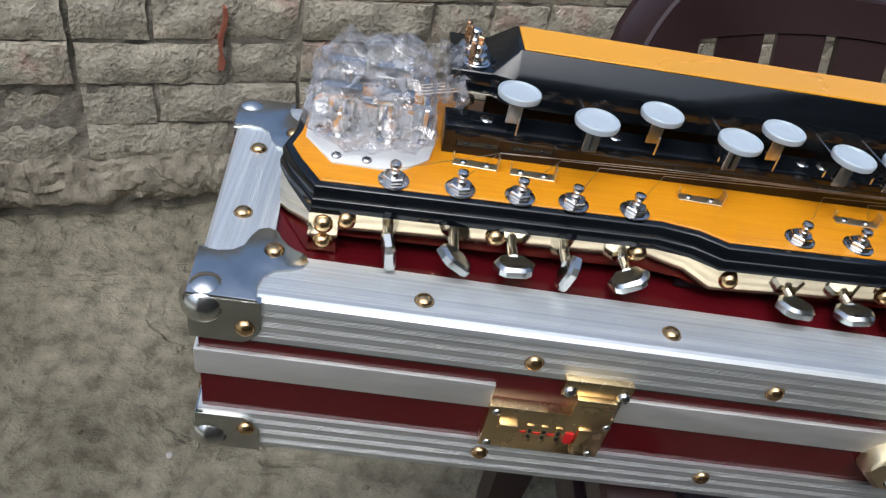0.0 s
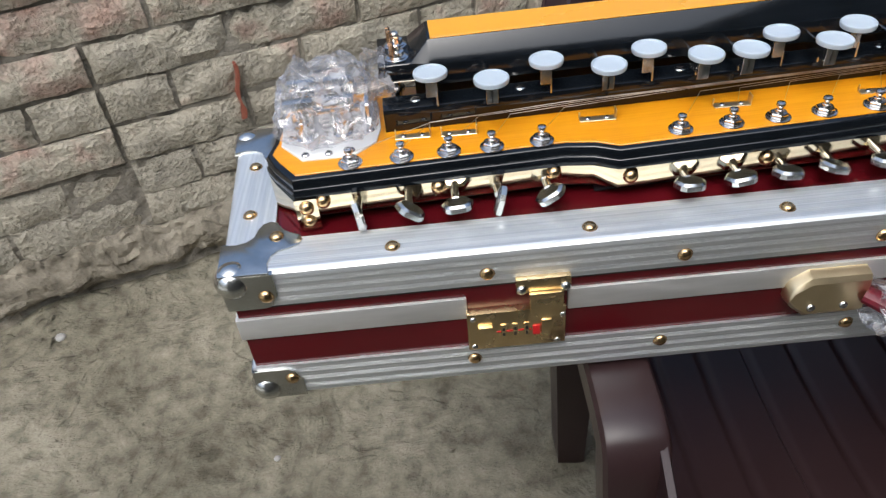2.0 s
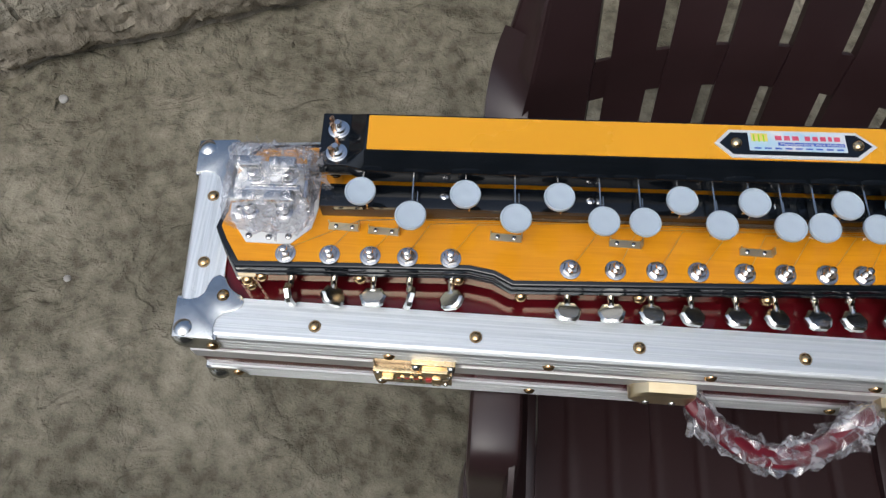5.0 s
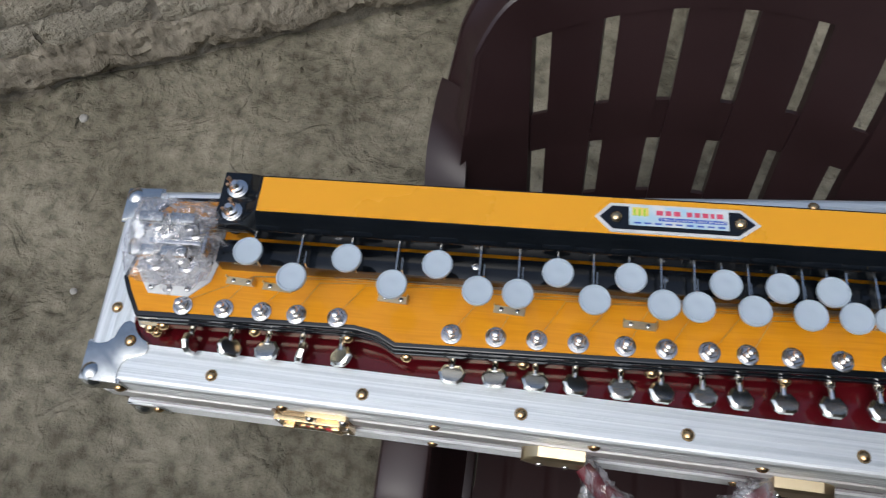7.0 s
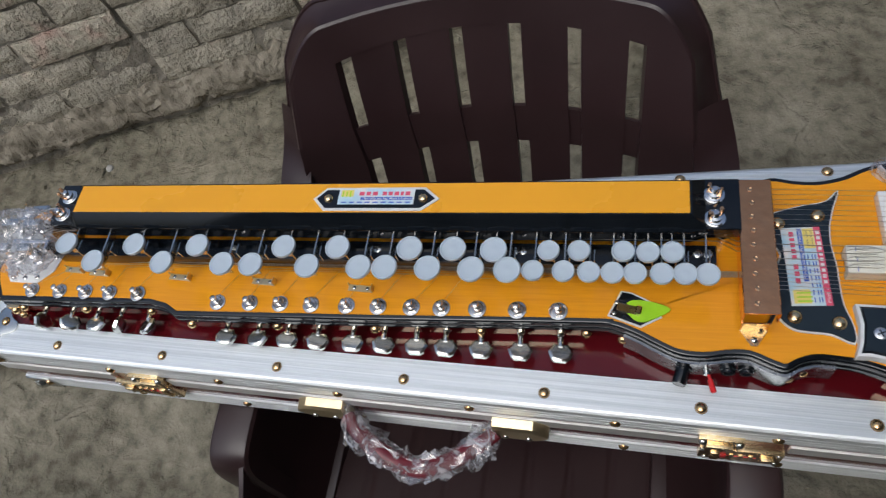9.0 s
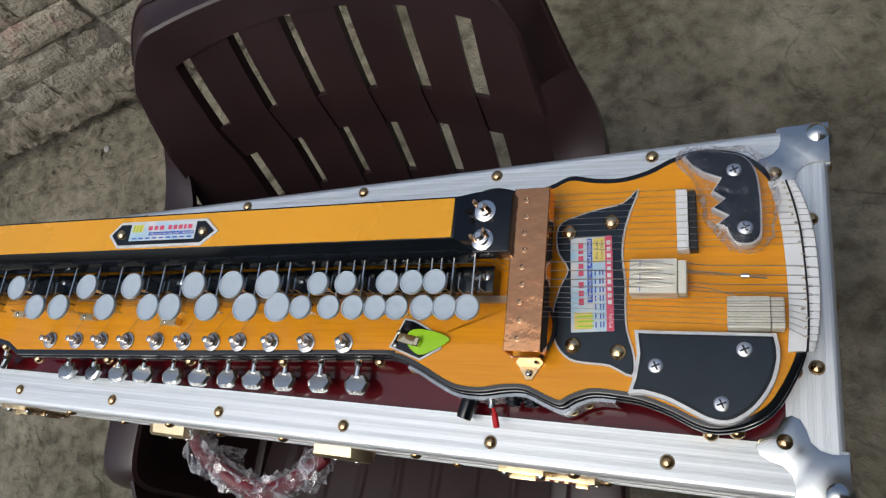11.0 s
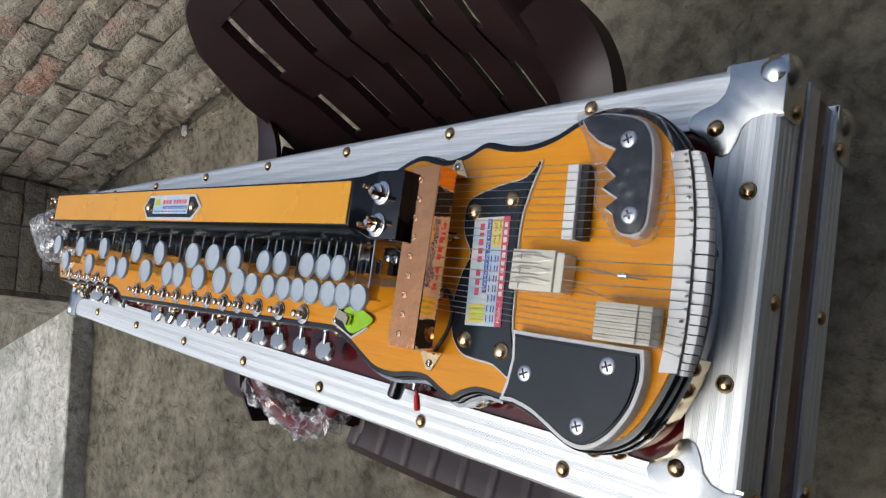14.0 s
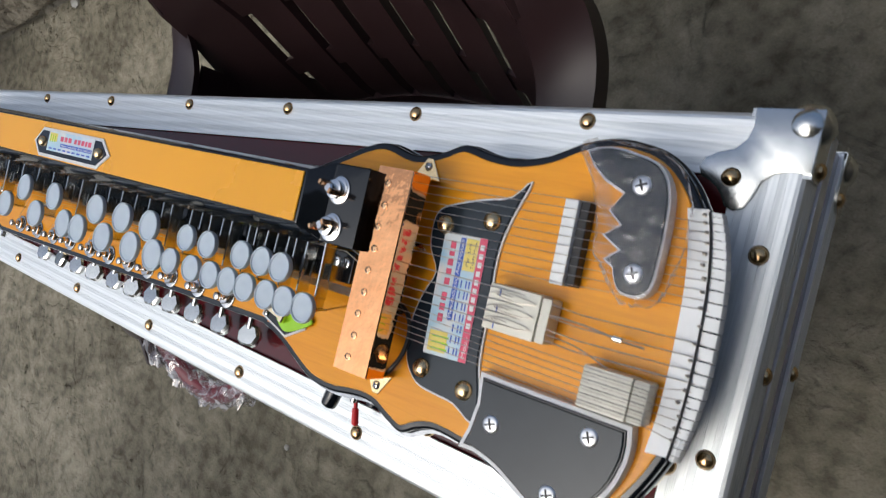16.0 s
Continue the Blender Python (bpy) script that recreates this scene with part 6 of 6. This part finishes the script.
def grit():
    """Loose crumbs of earth and small stones over the floor."""
    r = random.Random(12)
    verts, faces = [], []
    octa = ((1, 0, 0), (0, 1, 0), (-1, 0, 0), (0, -1, 0), (0, 0, 1), (0, 0, -1))
    tri = ((0, 1, 4), (1, 2, 4), (2, 3, 4), (3, 0, 4), (1, 0, 5), (2, 1, 5), (3, 2, 5), (0, 3, 5))
    k = 0
    while k < 7000:
        x, y = r.uniform(-1.5, 1.9), r.uniform(-0.9, 1.15)
        k += 1
        if x * WN.x + (y - 1.165) * WN.y < 0.005:
            continue
        patch = noise.noise(Vector((x * 2.6, y * 2.6, 2))) + 0.6 * noise.noise(Vector((x * 8, y * 8, 5)))
        if patch < 0.12 and r.random() > 0.10:
            continue
        s = 0.0012 + 0.0075 * r.random() ** 4.5
        z = ground_height(x, y) + s * 0.15
        o = len(verts)
        turn = r.uniform(0, 6.28)
        for a, b, c in octa:
            a, b = a * r.uniform(0.6, 1.5), b * r.uniform(0.6, 1.5)
            verts.append((x + s * (a * math.cos(turn) - b * math.sin(turn)), y + s * (a * math.sin(turn) + b * math.cos(turn)), z + c * s * r.uniform(0.3, 0.75)))
        faces += [tuple(o + v for v in f) for f in tri]
    for _ in range(240):
        u, out = r.uniform(-1.9, 0.8), 0.012 + 0.11 * r.random() ** 2.2
        p = W0 + WD * u + WN * out
        s = 0.002 + 0.012 * r.random() ** 2.5
        z = ground_height(p.x, p.y) + s * 0.2
        o = len(verts)
        for a, b, c in octa:
            verts.append((p.x + a * s * r.uniform(0.5, 1.5), p.y + b * s * r.uniform(0.5, 1.5), z + c * s * r.uniform(0.4, 0.9)))
        faces += [tuple(o + v for v in f) for f in tri]
    me = bpy.data.meshes.new("grit")
    me.from_pydata(verts, [], faces)
    me.materials.append(M_EARTH)
    tagged(new("grit", me), "loose crumbs of earth scattered on the floor", "grit", "", "stuff")


grit()

# ---------------------------------------------------------------- bricks
COURSE = 0.0874


def brick_mesh(length, height, seed):
    """A worn brick face with chipped edges, 4 cm deep."""
    bm = B()
    nx, nz = max(5, int(length / 0.022)), 4
    grid = []
    for j in range(nz + 1):
        row = []
        for i in range(nx + 1):
            u, v = i / nx, j / nz
            edge = 1.0 if i in (0, nx) or j in (0, nz) else 0.0
            q = Vector((u * length * 22 + seed * 7, v * 2.1, seed))
            x = (u - 0.5) * length + (0.004 * noise.noise(q * 1.7) if i in (0, nx) else 0.0)
            z = (v - 0.5) * height + (0.004 * noise.noise(q * 2.3) if j in (0, nz) else 0.0)
            y = -0.006 + 0.006 * edge + 0.007 * noise.noise(q) + 0.006 * noise.noise(q * 2.6) + 0.003 * noise.cell(q * 1.3)
            row.append(bm.verts.new((x, min(y, 0.008), z)))
        grid.append(row)
    for j in range(nz):
        for i in range(nx):
            bm.faces.new((grid[j][i], grid[j][i + 1], grid[j + 1][i + 1], grid[j + 1][i]))
    loop = grid[0] + [r[-1] for r in grid[1:]] + grid[-1][-2::-1] + [r[0] for r in grid[-2:0:-1]]
    back = [bm.verts.new((v.co.x, 0.022, v.co.z)) for v in loop]
    for i in range(len(loop)):
        j = (i + 1) % len(loop)
        bm.faces.new((loop[j], loop[i], back[i], back[j]))
    return as_mesh("brick", bm, M_BRICK)


FULL = [brick_mesh(0.264, 0.0795, k) for k in range(9)]
HALF = [brick_mesh(0.126, 0.0795, 20 + k) for k in range(4)]


def lay(wall, u0, u1, top, seed, base=0.040):
    r = random.Random(seed)
    n = int((top - base) / COURSE)
    for c in range(n):
        z = base + COURSE * (c + 0.5)
        u = -0.393 + (0.0 if c % 2 else 0.1375) - 0.275 * 40
        while u < u1:
            a, b = u, u + 0.275
            u = b
            if b <= u0 + 0.02 or a >= u1 - 0.02:
                continue
            pieces = [(a, b)] if r.random() > 0.13 else [(a, a + 0.1375), (a + 0.1375, b)]
            for p, q in pieces:
                p, q = max(p, u0), min(q, u1)
                if q - p < 0.05:
                    continue
                long = q - p > 0.18
                me = r.choice(FULL if long else HALF)
                k = (q - p - 0.010) / (0.264 if long else 0.126)
                ob = new("brick", me)
                ob.parent = wall
                w = 2.2 if c < 2 else 1.0
                ob.matrix_basis = Matrix.Translation(((p + q) / 2, r.uniform(-0.005, 0.005) * w, z + r.uniform(-0.003, 0.003) * w)) @ Matrix.Rotation(r.uniform(-0.014, 0.014) * w, 4, 'Y') @ Matrix.Rotation(r.uniform(-0.02, 0.02) * w, 4, 'Z') @ Matrix.Diagonal((k, 1, 1, 1))


lay(wall_north, U_WEST, U_EAST, 1.00, 3, 0.1274)
lay(wall_west, 0.0, S_JAMB, 1.1, 5)
lay(wall_back, 0.62, 2.6, 0.95, 8)


def rusty_run():
    """A thin dried drip of rust down the wall."""
    bm = B()
    rs = []
    for i in range(14):
        t = i / 13
        u, z = -0.262 - 0.012 * t + 0.003 * math.sin(9 * t), 0.462 - 0.125 * t
        w = 0.0025 + 0.004 * abs(noise.noise(Vector((t * 5, 1, 0)))) + (0.003 if t > 0.8 else 0)
        rs.append(ring(bm, [(u - w, -0.0155, z), (u + w, -0.0155, z), (u + w, 0.01, z), (u - w, 0.01, z)]))
    skin(bm, rs)
    ob = single("stain", bm, M_RUST, "dried rusty red drip down the bricks", "stain", "", "structure")
    ob.matrix_world = wall_matrix(W0, WD)


rusty_run()
